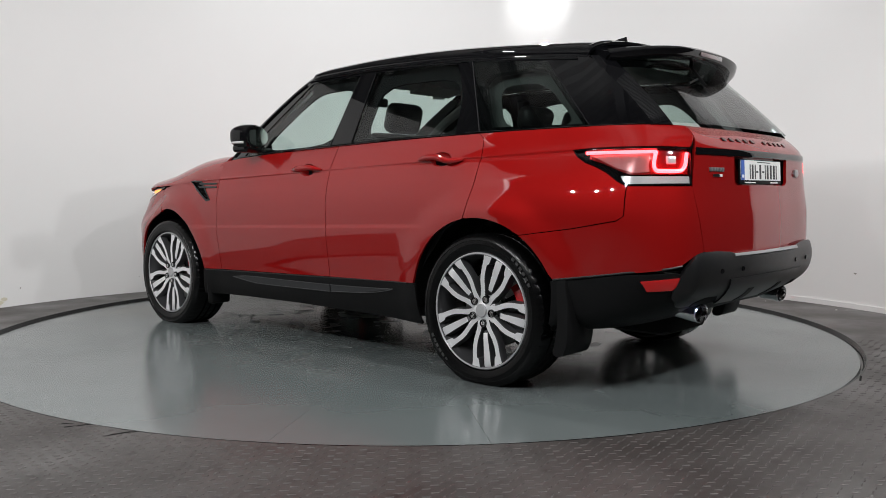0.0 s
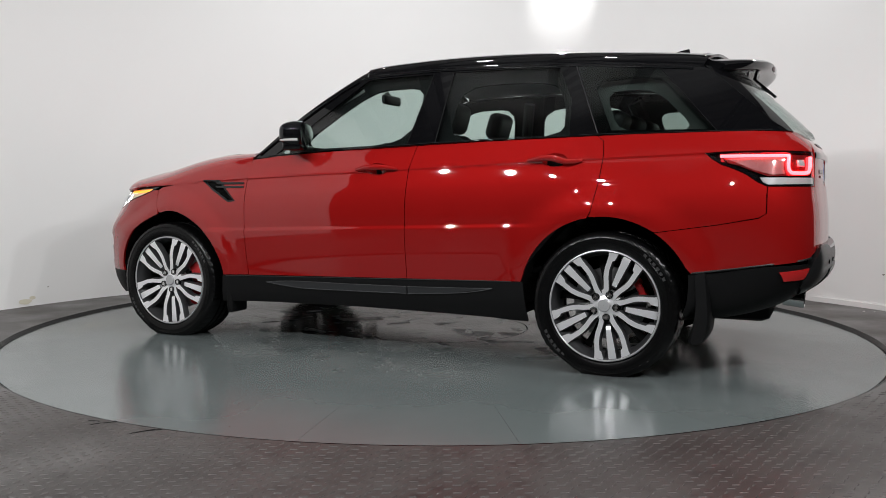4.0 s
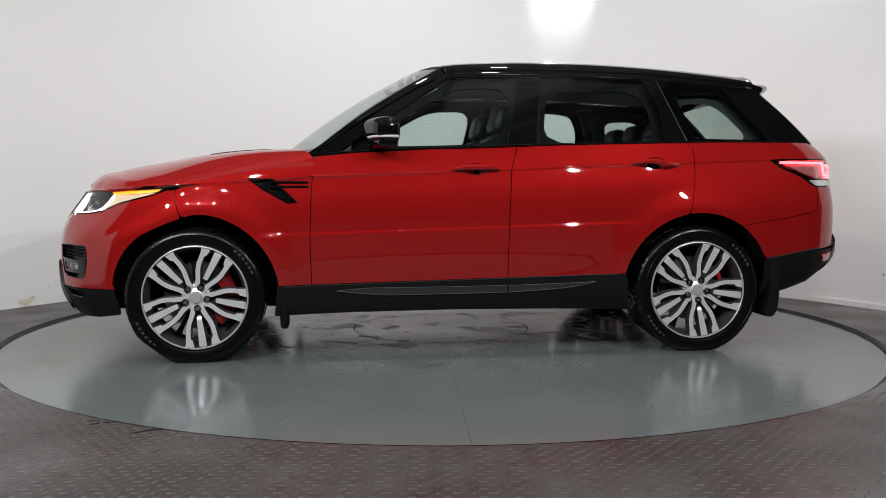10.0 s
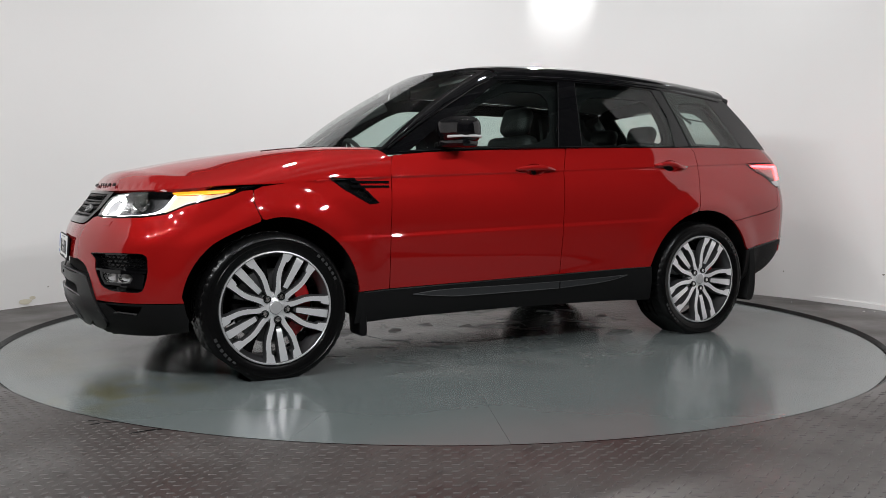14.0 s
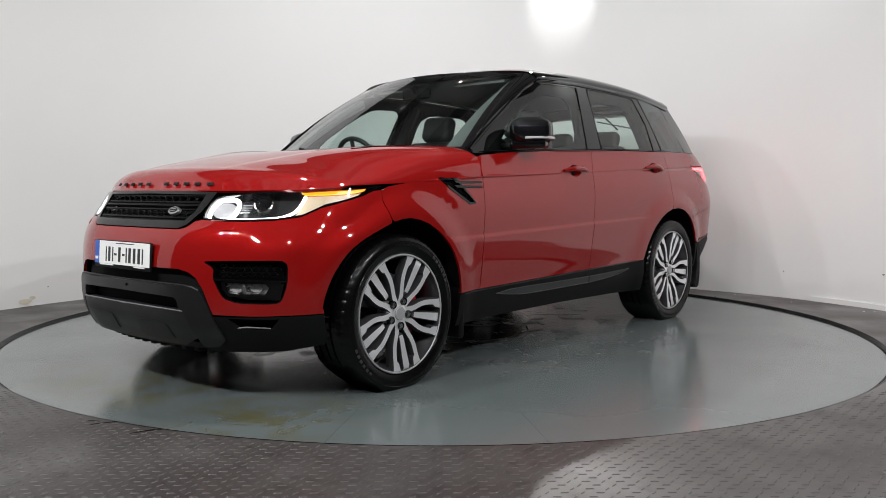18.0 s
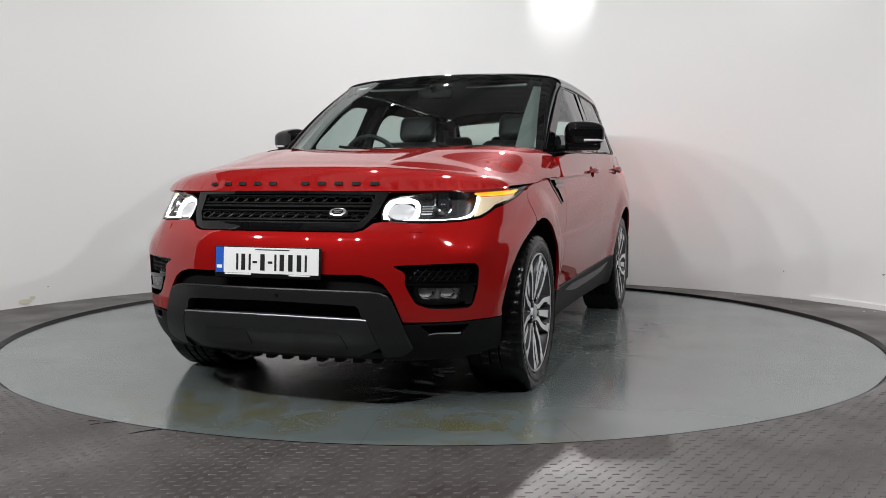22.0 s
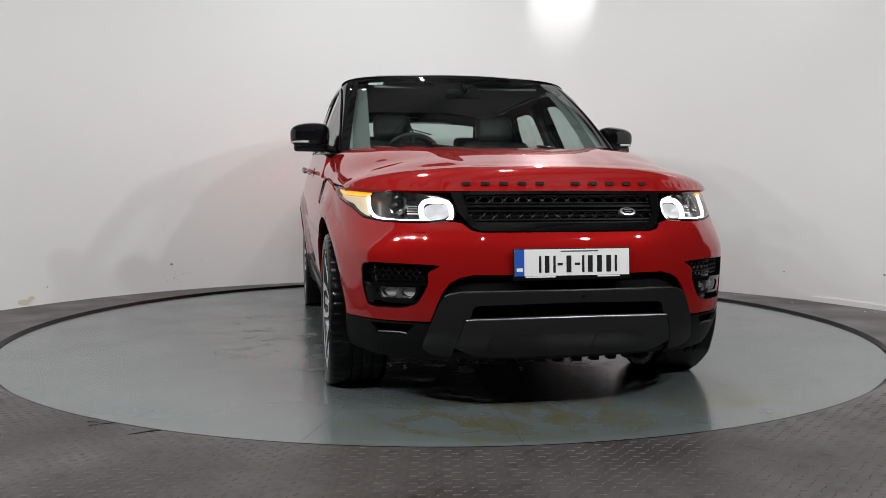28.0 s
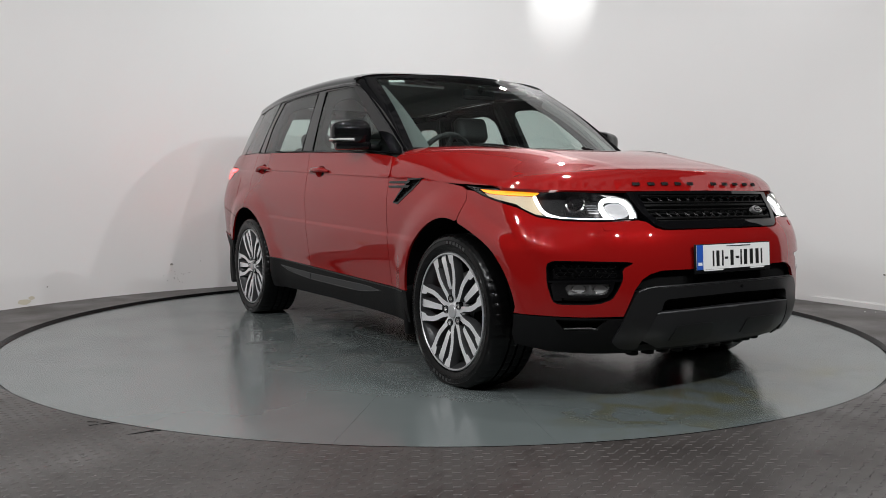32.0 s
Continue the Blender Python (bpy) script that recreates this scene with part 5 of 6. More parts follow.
# lower nose: intake, bar and skid plate
patch("intake", [(-ay(0.60), 0.40), (-ay(0.50), 0.61), (0, 0.614), (ay(0.50), 0.61), (ay(0.60), 0.40)], whole, DARK, car, (0.08, 0.03), 0, -0.05)
patch("upper_intake_lip", [(-ay(0.545), 0.53), (-ay(0.5), 0.588), (-ay(0.42), 0.606), (0, 0.608), (ay(0.42), 0.606), (ay(0.5), 0.588), (ay(0.545), 0.53), (ay(0.44), 0.538), (0, 0.545), (-ay(0.44), 0.538)], whole, DARK, car, (0.08, 0.03), 0.01, -0.035)
BAR = [(-ay(0.625), 0.30), (-ay(0.62), 0.33), (-ay(0.585), 0.43), (-ay(0.545), 0.515), (-ay(0.51), 0.531), (-ay(0.46), 0.538), (0, 0.541), (ay(0.46), 0.538), (ay(0.51), 0.531), (ay(0.545), 0.515), (ay(0.585), 0.43), (ay(0.62), 0.33), (ay(0.625), 0.30),
       (ay(0.58), 0.268), (ay(0.50), 0.262), (ay(0.495), 0.30), (ay(0.455), 0.425), (ay(0.43), 0.435), (ay(0.42), 0.475), (ay(0.40), 0.487), (0, 0.494), (-ay(0.40), 0.487), (-ay(0.42), 0.475), (-ay(0.43), 0.435), (-ay(0.455), 0.425), (-ay(0.495), 0.30), (-ay(0.50), 0.262), (-ay(0.58), 0.268)]
front_bar = patch("front_bar", rounded_off(BAR, 1), whole, GREYTRIM, car, (0.05, 0.02), 0.05, 0.012, label="dark grey moulded front bumper bar")
part("bar_edge", tube(along([(-ay(0.535), 0.520), (-ay(0.505), 0.533), (-ay(0.46), 0.540), (0, 0.543), (ay(0.46), 0.540), (ay(0.505), 0.533), (ay(0.535), 0.520)], 0.006, 1, whole), 0.006, 8), GREYTRIM, front_bar)
SKID = [(-ay(0.452), 0.424), (0, 0.431), (ay(0.452), 0.424), (ay(0.492), 0.305), (ay(0.40), 0.265), (0, 0.262), (-ay(0.40), 0.265), (-ay(0.492), 0.305)]
skid = patch("skid_plate", SKID, whole, SKIDGREY := material("satin_dark_silver_plastic", (0.020, 0.0205, 0.0215), 0.34, 0.3), car, (0.06, 0.03), 0.05, 0.010, label="satin dark silver front skid plate")
part("skid_edge", tube(along([(-ay(0.45), 0.425), (0, 0.432), (ay(0.45), 0.425)], 0.010, 1, whole), 0.004, 8), SATIN, skid)
for s in (1, -1):
    patch("skid_recess", rounded_off([(ay(0.10), 0.285), (ay(0.115), 0.362), (ay(0.14), 0.370), (ay(0.32), 0.366), (ay(0.34), 0.355), (ay(0.36), 0.285)], 1), low, GREYTRIM, skid, (0.06, 0.03), 0.006, 0.014, mirror=s < 0)
    patch("valance_slot", shrink(VSLOT, -0.004), low, DARK, valances[0 if s > 0 else 1], (0.05, 0.03), 0, -0.03, mirror=s < 0)
    part("slot_blade", tube(along([(ay(0.69), 0.352), (ay(0.72), 0.358), (ay(0.81), 0.352)], -0.004, s), 0.005, 6), GREYTRIM, valances[0 if s > 0 else 1])
part("intake_grid", box((2.29, 0, 0.455), (0.02, 0.50, 0.035), 0.004), TRIM, front_bar)
part("front_sensor", lathe([(0.001, 0.003), (0.007, 0.003), (0.008, -0.006)], 16, facing(*spot(ay(0.05), 0.520, 0.014))), TRIM, front_bar)
chin = patch("chin_spoiler", [(-ay(0.55), 0.27), (0, 0.268), (ay(0.55), 0.27), (ay(0.50), 0.235), (0, 0.228), (-ay(0.50), 0.235)], whole, TRIM, car, (0.06, 0.02), 0.03, -0.01)
for k in range(11):
    y = -0.42 + 0.084 * k
    part("chin_tooth", box((2.20 - 0.25 * abs(y) ** 2, y, 0.222), (0.05, 0.040, 0.026), 0.006), TRIM, chin)

# number plates: a white sheet with dark bars in place of the characters
PLATE_WHITE = material("reflective_white_sheet", (0.80, 0.80, 0.78), 0.35)
PLATE_BLUE = material("blue_plate_band", (0.02, 0.09, 0.42), 0.35)
INK = material("black_plate_ink", (0.01, 0.01, 0.01), 0.4)


def number_plate(name, m, w=0.505, h=0.118):
    """A plate in the x-y plane of m, facing +z."""
    base = part(name, box((0, 0, 0), (w, h, 0.010), 0.003), TRIM, car, "white number plate with a blue band")
    base.matrix_basis = m
    part("plate_sheet", box((0, 0.007, 0.0062), (w - 0.014, h - 0.022, 0.002), 0.0), PLATE_WHITE, base, smooth=0)
    part("plate_band", box((-w / 2 + 0.027, 0.007, 0.0078), (0.040, h - 0.022, 0.0012), 0.0), PLATE_BLUE, base, smooth=0)
    for x, cw in ((-0.142, 0.010), (-0.112, 0.019), (-0.080, 0.010), (-0.055, 0.022), (-0.017, 0.021), (0.020, 0.022), (0.046, 0.010), (0.077, 0.021), (0.118, 0.021), (0.159, 0.021), (0.191, 0.010)):
        dash = cw == 0.022
        part("plate_bar", box((x, 0.0, 0.0078), (cw, 0.070 if not dash else 0.010, 0.0012), 0.0), INK, base, smooth=0)
    part("plate_bar", box((0.03, h / 2 - 0.0125, 0.0078), (0.165, 0.004, 0.0012), 0.0), INK, base, smooth=0)
    for x, cw in ((-0.14, 0.13), (0.16, 0.10)):
        part("plate_bar", box((x, -0.052, 0.0058), (cw, 0.006, 0.0012), 0.0), PLATE_WHITE, base, smooth=0)
    part("plate_bar", box((-w / 2 + 0.027, -0.022, 0.009), (0.026, 0.014, 0.0012), 0.0), PLATE_WHITE, base, smooth=0)
    return base


number_plate("front_number_plate", facing(Vector((2.368, 0.0, 0.655)), Vector((1, 0, 0.06)).normalized()), 0.515, 0.132)

# bonnet vents, cowl, wipers
for s in (1, -1):
    patch("bonnet_vent", [(1.05, 0.42), (1.10, 0.50), (1.36, 0.445), (1.42, 0.425), (1.30, 0.41)], bonnet, BLACK, car, (0.05, 0.03), 0.003, 0.003, mirror=s < 0, label="gloss black bonnet vent")
patch("cowl", [(0.80, -0.92), (0.90, -0.6), (0.97, -0.2), (0.97, 0.2), (0.90, 0.6), (0.80, 0.92), (0.86, 0.92), (0.96, 0.6), (1.06, 0.2), (1.06, -0.2), (0.96, -0.6), (0.86, -0.92)], bonnet, TRIM, car, (0.08, 0.05), 0, -0.022, label="black plastic cowl below the windscreen")
for y0, y1, v1 in ((0.52, -0.10, 0.055), (-0.08, -0.72, 0.05)):
    w = part("wiper", tube([Vector(spot(y0 / 0.84, 0.0, 0.02, 1, screen)[0]) + Vector((0.02, 0, 0)), spot((y0 * 0.6 + y1 * 0.4) / 0.83, 0.045, 0.03, 1, screen)[0]], 0.008, 8), TRIM, car, "black wiper arm")
    part("wiper_blade", tube([spot(t / 0.83, v1 - 0.02 + 0.0 * t, 0.016, 1, screen)[0] for t in np.linspace(y0 - 0.1, y1, 9)], 0.007, 6), TRIM, w)
# ---- rear of the car ----
def tail_lamp(s):
    m = s < 0
    t = patch("tail_lamp", TAIL, low, BLACK, car, (0.04, 0.025), 0.0, -0.030, mirror=m, label="lit red tail lamp with a clear lower strip")
    patch("lamp_rim", TAIL, low, BLACK, t, (0.04, 0.025), 0.03, 0.0, mirror=m, holes=(shrink(TAIL, 0.006),))
    red = on_low([(-2.03, 1.138), (-2.2, 1.142)]) + [(ar(0.86), 1.141), (ar(0.742), 1.138), (ar(0.722), 1.05), (ar(0.722), 1.032), (ax(-2.25), 1.034), (ax(-2.19), 1.055), (ax(-2.12), 1.084), (ax(-2.06), 1.10)]
    patch("red_lens", red, low, RED_LENS, t, (0.04, 0.025), 0.0, -0.016, mirror=m)
    pale = on_low([(-2.05, 1.122), (-2.2, 1.126), (-2.28, 1.126)]) + [(ar(0.885), 1.126), (ar(0.885), 1.070), (ar(0.88), 1.044), (ax(-2.27), 1.040), (ax(-2.19), 1.062), (ax(-2.12), 1.092)]
    patch("clear_inner_lens", pale, low, TAIL_PALE, t, (0.04, 0.025), 0.0, -0.013, mirror=m, label="clear inner lens of the tail lamp")
    patch("tail_lens", shrink(TAIL, 0.005), low, CLEAR, t, (0.04, 0.025), 0, 0.0005, mirror=m)
    strip = [(ax(x), 1.132) for x in (-2.02, -2.1, -2.2, -2.28)] + [(ar(0.87), 1.132)]
    part("tail_strip", tube(along(strip, -0.008, s), 0.0075, 8), RED_LED, t, "glowing red light strip")
    c0, c1 = ar(0.872), ar(0.748)
    ring = [(c0, 1.132), (c0, 1.075), (c0 + 0.012, 1.052), (c0 + 0.035, 1.046), (c1 - 0.035, 1.046), (c1 - 0.012, 1.054), (c1, 1.078), (c1, 1.125)]
    part("tail_ring", tube(along(smooth_line(ring, 4), -0.008, s), 0.0085, 8), RED_LED, t, "glowing red light ring")
    mm = facing(*spot((c0 + c1) / 2, 1.094, -0.012, s))
    part("tail_bulb", box((0, 0, 0), (0.045, 0.036, 0.012), 0.006, mm), LENS_GREY, t)
    clear = [(ar(0.722), 1.022), (ar(0.715), 0.992), (ax(-2.252), 0.990), (ax(-2.232), 1.000), (ax(-2.215), 1.024)]
    patch("reverse_lens", clear, low, LENS_GREY, t, (0.04, 0.015), 0.01, -0.004, mirror=m, label="clear ribbed reversing lens")


for s in (1, -1):
    tail_lamp(s)


def rear_whole(a, z):
    """Both sides of the tail: the way runs on past the middle to the right side."""
    a = np.asarray(a, float)
    q = np.where(a > A_END, 2 * A_END - a, a)
    p = low(q, z)
    return p * np.stack([np.ones_like(a), np.where(a > A_END, -1.0, 1.0), np.ones_like(a)], -1)


far = lambda y: 2 * A_END - ar(y)
patch("plate_recess", [(ar(0.34), 1.122), (far(0.34), 1.122), (far(0.34), 0.975), (ar(0.34), 0.975)], rear_whole, RED, tailgates[0], (0.08, 0.03), 0, -0.035)
patch("tailgate_strip", [(ar(0.700), 1.147), (far(0.700), 1.147), (far(0.700), 1.120), (ar(0.700), 1.120)], rear_whole, BLACK, car, (0.05, 0.02), 0.02, 0.006, label="gloss black strip across the tailgate")
number_plate("rear_number_plate", facing(Vector((-2.462, 0.0, 1.050)), Vector((-1, 0, 0.05)).normalized()), 0.515, 0.118)
for k in range(11):
    if k == 5:
        continue
    y = 0.39 - 0.78 * k / 10
    a = ar(y) if y > 0 else far(-y)
    p, n = spot(a, 1.195, 0.002, 1, rear_whole)
    part("tailgate_mark", box((0, 0, 0), (0.036, 0.020, 0.004), 0.0008, facing(p, n)), BLACK, car, "black plain letter-sized tailgate mark")
for k in range(5):
    part("model_mark", box((0, 0, 0), (0.022, 0.018, 0.005), 0.001, facing(*spot(ar(0.565 - 0.028 * k), 1.055, 0.002))), SATIN, car, "small silver letter-sized mark")
part("model_mark", box((0, 0, 0), (0.085, 0.012, 0.005), 0.001, facing(*spot(ar(0.50), 1.028, 0.002))), CHROME, car, "small silver bar mark")
part("badge", lathe([(0.001, 0.004), (0.026, 0.004), (0.034, 0.002), (0.036, -0.012)], 32, facing(*spot(far(0.50), 1.05, 0.006, 1, rear_whole)) @ Matrix.Diagonal((1.12, 0.62, 1, 1))), SATIN, car, "small oval silver badge")
# grey lower bumper
CORNER = [(ar(0.775), 0.605), (ar(0.73), 0.655), (ar(0.695), 0.688), (ar(0.55), 0.690), (ar(0.40), 0.680), (ar(0.385), 0.655), (far(0.385), 0.655), (far(0.40), 0.680), (far(0.55), 0.690), (far(0.695), 0.688), (far(0.73), 0.655), (far(0.775), 0.605),
          (far(0.80), 0.50), (far(0.70), 0.43), (far(0.45), 0.445), (ar(0.45), 0.445), (ar(0.70), 0.43), (ar(0.80), 0.50)]


def rear_cover(a, z):
    """The moulded cover: the tail pushed out, with its edges rolled in all round."""
    p = rear_whole(a, z)
    out = p - np.array([-1.55, 0.0, 0.0])
    out[..., 2] = 0
    out /= np.linalg.norm(out, axis=-1)[..., None]
    roll = np.clip(1 - np.abs((np.asarray(z, float) - 0.565) / 0.135) ** 3.5, 0, 1) * ease((np.asarray(a, float) - ar(0.81)) / 0.13) * ease((far(0.81) - np.asarray(a, float)) / 0.13)
    return p + out * (0.006 + 0.034 * roll)[..., None]


rear_grey = patch("bumper_cover", rounded_off(CORNER, 1), rear_cover, GREYTRIM, car, (0.04, 0.012), 0.04, 0.0, label="dark grey moulded rear bumper cover")
patch("step_pad", [(ar(0.39), 0.660), (ar(0.39), 0.672), (far(0.39), 0.674), (far(0.39), 0.658)], rear_cover, SATINGREY, rear_grey, (0.05, 0.02), 0.03, 0.002, label="dimpled metal loading step")
patch("rear_skid", [(ar(0.435), 0.558), (far(0.435), 0.558), (far(0.40), 0.47), (far(0.36), 0.43), (ar(0.36), 0.43), (ar(0.40), 0.47)], rear_cover, SKIDGREY, rear_grey, (0.05, 0.02), 0.03, 0.008, label="satin grey rear skid plate")
for s in (1, -1):
    patch("skid_slot", [(ar(0.20), 0.50), (ar(0.15), 0.50), (ar(0.12), 0.435), (ar(0.19), 0.435)], rear_cover, TRIM, rear_grey, (0.05, 0.03), 0.004, 0.011, mirror=s < 0)
    refl = [(ar(0.900), 0.566), (ar(0.765), 0.584), (ar(0.80), 0.528), (ar(0.88), 0.522)]
    patch("reflector", refl, low, material("red_reflector", (0.42, 0.012, 0.012), 0.15, 0, 1.0) if s > 0 else bpy.data.materials["red_reflector"], car, (0.04, 0.02), 0.012, 0.006, mirror=s < 0, label="red rear reflector")
    part("trim_line", tube(along([(ax(-1.90), 0.552), (ax(-2.1), 0.580), (ax(-2.24), 0.602), (ar(0.83), 0.622), (ar(0.775), 0.632)], 0.003, s), 0.005, 6), GREYTRIM, car)
    ex = part("exhaust_tip", lathe([(0.040, -0.10), (0.046, 0.0), (0.049, 0.004), (0.052, 0.0), (0.047, -0.10)], 28, pose(-2.40, s * 0.50, 0.395, 0, -94, 0) @ Matrix.Diagonal((0.85, 1.35, 1, 1))), CHROME, car, "chrome oval exhaust tip")
    part("exhaust_inside", lathe([(0.001, -0.06), (0.041, -0.06), (0.043, -0.02)], 20, pose(-2.40, s * 0.50, 0.395, 0, -94, 0) @ Matrix.Diagonal((0.85, 1.35, 1, 1))), DARK, ex)
    patch("exhaust_surround", [(ar(0.62), 0.455), (ar(0.56), 0.478), (ar(0.45), 0.475), (ar(0.41), 0.45), (ar(0.45), 0.435), (ar(0.60), 0.435)], rear_cover, DARK, rear_grey, (0.05, 0.03), 0.004, 0.003, mirror=s < 0)
for y in (0.52, 0.33):
    for s in (1, -1):
        part("parking_sensor", lathe([(0.001, 0.003), (0.010, 0.003), (0.012, -0.006)], 16, facing(*spot(ar(y), 0.60, 0.003, s, rear_cover))), BLACK, rear_grey)


def spoiler():
    bm = bmesh.new()
    rows = []
    for b in np.linspace(-1, 1, 33):
        y = 0.655 * b
        e = abs(b)
        roof_p = roof(np.array([-1.86]), np.array([math.asin(min(1, e * 0.94)) / (math.pi / 2)]))[0]
        xt, zt = -2.20 + 0.20 * e ** 3.2, 1.668 - 0.055 * e ** 2.4
        zu = 1.585 - 0.035 * e ** 3
        prof = [(-1.83, roof_p[2] - 0.004), (-1.90, roof_p[2] + 0.002), (-1.98 + 0.05 * e ** 3, zt + 0.016), (xt + 0.05, zt + 0.008), (xt + 0.012, zt), (xt, zt - 0.010), (xt + 0.008, zt - 0.035), (xt + 0.03, zt - 0.052), (xt + 0.07, zt - 0.058), (-2.06 + 0.10 * e ** 3, zu + 0.008), (-2.02 + 0.06 * e ** 2, zu - 0.012), (-1.96, zu + 0.0)]
        rows.append([bm.verts.new((x, y, z)) for x, z in prof])
    for lo, hi in zip(rows, rows[1:]):
        for k in range(len(lo) - 1):
            bm.faces.new((lo[k], lo[k + 1], hi[k + 1], hi[k]))
    bm.faces.new(rows[0]), bm.faces.new(rows[-1])
    bmesh.ops.recalc_face_normals(bm, faces=bm.faces)
    sp = part("roof_spoiler", bm, BLACK, car, "gloss black roof spoiler", 40)
    part("high_brake_lamp", box((-2.196, 0, 1.640), (0.012, 0.24, 0.022), 0.004), material("dim_brake_lens", (0.20, 0.16, 0.16), 0.15, 0, 1.0), sp)
    return sp


spoiler()
bm = bmesh.new()
fin = []
for x, w, z in ((-1.52, 0.004, 0.0), (-1.60, 0.020, 0.024), (-1.68, 0.022, 0.050), (-1.722, 0.012, 0.060), (-1.735, 0.016, 0.0)):
    zr = float(crown_z(x)) + 0.004
    fin.append([bm.verts.new((x, 0.03 - w, zr)), bm.verts.new((x, 0.03 - w * 0.3, zr + z + 0.006)), bm.verts.new((x, 0.03 + w * 0.3, zr + z + 0.006)), bm.verts.new((x, 0.03 + w, zr))])
for lo, hi in zip(fin, fin[1:]):
    for k in range(4):
        bm.faces.new((lo[k], lo[(k + 1) % 4], hi[(k + 1) % 4], hi[k]))
bm.faces.new(fin[0]), bm.faces.new(fin[-1])
bmesh.ops.recalc_face_normals(bm, faces=bm.faces)
part("roof_aerial", bm, BLACK, car, "black shark-fin roof aerial", 30)
w = part("rear_wiper", tube([spot(0.0, 1.60, 0.02, 1, backlight)[0], spot(0.12, 1.47, 0.02, 1, backlight)[0]], 0.008, 8), TRIM, car, "black rear wiper")
part("wiper_blade", tube([spot(b, 1.53 - 0.16 * b, 0.014, 1, backlight)[0] for b in (-0.1, 0.05, 0.2, 0.35)], 0.006, 6), TRIM, w)
# ---- sides: mirrors, handles, vents ----
def mirror(s):
    """A swept housing whose outer end lies further back, with a lower shell, an arm and a clear strip."""
    at = pose(0.418, s * 0.995, 1.293, 0, 0, 20 * s)
    hx, hy, hz = 0.082, 0.118, 0.083
    bm = box((0, 0, 0), (2 * hx, 2 * hy, 2 * hz), 0.0)
    bmesh.ops.subdivide_edges(bm, edges=bm.edges[:], cuts=9, use_grid_fill=True)
    for v in bm.verts:
        p = v.co
        u = Vector((p.x / hx, p.y / hy, p.z / hz))
        k = (abs(u.x) ** 3.4 + abs(u.y) ** 3.4 + abs(u.z) ** 3.4) ** (1 / 3.4)
        u = u / max(k, 1e-6) * max(abs(u.x), abs(u.y), abs(u.z))
        p.x, p.y, p.z = u.x * hx, u.y * hy, u.z * hz
        if p.x < -0.060:
            p.x = -0.060 + (p.x + 0.060) * 0.15
        front = max(0, p.x) / hx
        out = s * p.y / hy
        p.z = p.z * (1 - 0.26 * front) * (1 - 0.10 * max(0, out)) + 0.006 * front
        p.x += 0.012 * max(0, -out) * (p.x > -0.05)
    bmesh.ops.transform(bm, matrix=at, verts=bm.verts)
    mo = part("door_mirror", bm, BLACK, car, "gloss black door mirror housing", 60)
    bm = box((0, 0, 0), (0.120, 0.210, 0.050), 0.020, None, 4)
    bmesh.ops.transform(bm, matrix=at @ pose(0.0, -0.012 * s, -0.070), verts=bm.verts)
    part("mirror_base", bm, BLACK, mo)
    bm = box((0, 0, 0), (0.095, 0.17, 0.034), 0.013, None, 3)
    bmesh.ops.transform(bm, matrix=pose(0.435, s * 0.905, 1.214, 0, 0, 8 * s), verts=bm.verts)
    part("mirror_arm", bm, TRIM, mo)
    strip = [at @ Vector((x, s * y, z)) for x, y, z in ((-0.045, 0.117, -0.036), (0.0, 0.117, -0.036), (0.040, 0.106, -0.036), (0.066, 0.075, -0.036), (0.076, 0.030, -0.037), (0.079, -0.015, -0.038))]
    part("mirror_indicator", tube(strip, 0.0080, 8), LENS_GREY, mo, "clear indicator strip in the mirror")
    bm = lathe([(0.001, 0.0), (0.075, 0.0), (0.078, -0.004)], 32)
    bmesh.ops.transform(bm, matrix=at @ pose(-0.0635, 0, 0.004, 0, 0, -14 * s) @ pose(0, 0, 0, 0, -90, 0) @ Matrix.Diagonal((0.88, 1.30, 1, 1)), verts=bm.verts)
    part("mirror_glass", bm, CHROME, mo, "mirror glass")


def handle(x0, x1, z, s, door):
    xm = (x0 + x1) / 2
    bm = bmesh.new()
    rings = []
    for k in (1.0, 0.93, 0.82, 0.65, 0.4, 0.15):
        rings.append([bm.verts.new(spot(ax(xm + 0.07 * k * math.cos(t)), z + 0.038 * k * math.sin(t), -0.0005 - 0.026 * (1 - k ** 3), s)[0]) for t in np.linspace(0, 2 * math.pi, 24, endpoint=False)])
    for lo, hi in zip(rings, rings[1:]):
        for j in range(24):
            bm.faces.new((lo[j], lo[(j + 1) % 24], hi[(j + 1) % 24], hi[j]))
    bm.faces.new(rings[-1])
    bmesh.ops.recalc_face_normals(bm, faces=bm.faces)
    part("handle_cup", bm, RED, door)
    pts = along([(ax(x0 + (x1 - x0) * t), z + 0.003 * math.sin(math.pi * t)) for t in np.linspace(0, 1, 15)], 0.0, s)
    n = [spot(ax(x0 + (x1 - x0) * t), z, 0, s)[1] for t in np.linspace(0, 1, 15)]
    pts = [p + q * np.interp(i, [0, 2, 4, 10, 12, 14], [0.006, 0.018, 0.032, 0.032, 0.020, 0.006]) for i, (p, q) in enumerate(zip(pts, n))]
    part("door_handle", tube(pts, lambda i: np.interp(i, [0, 2, 7, 12, 14], [0.007, 0.013, 0.0175, 0.013, 0.007]), 12, False, 1.0), RED, door, "red door handle")


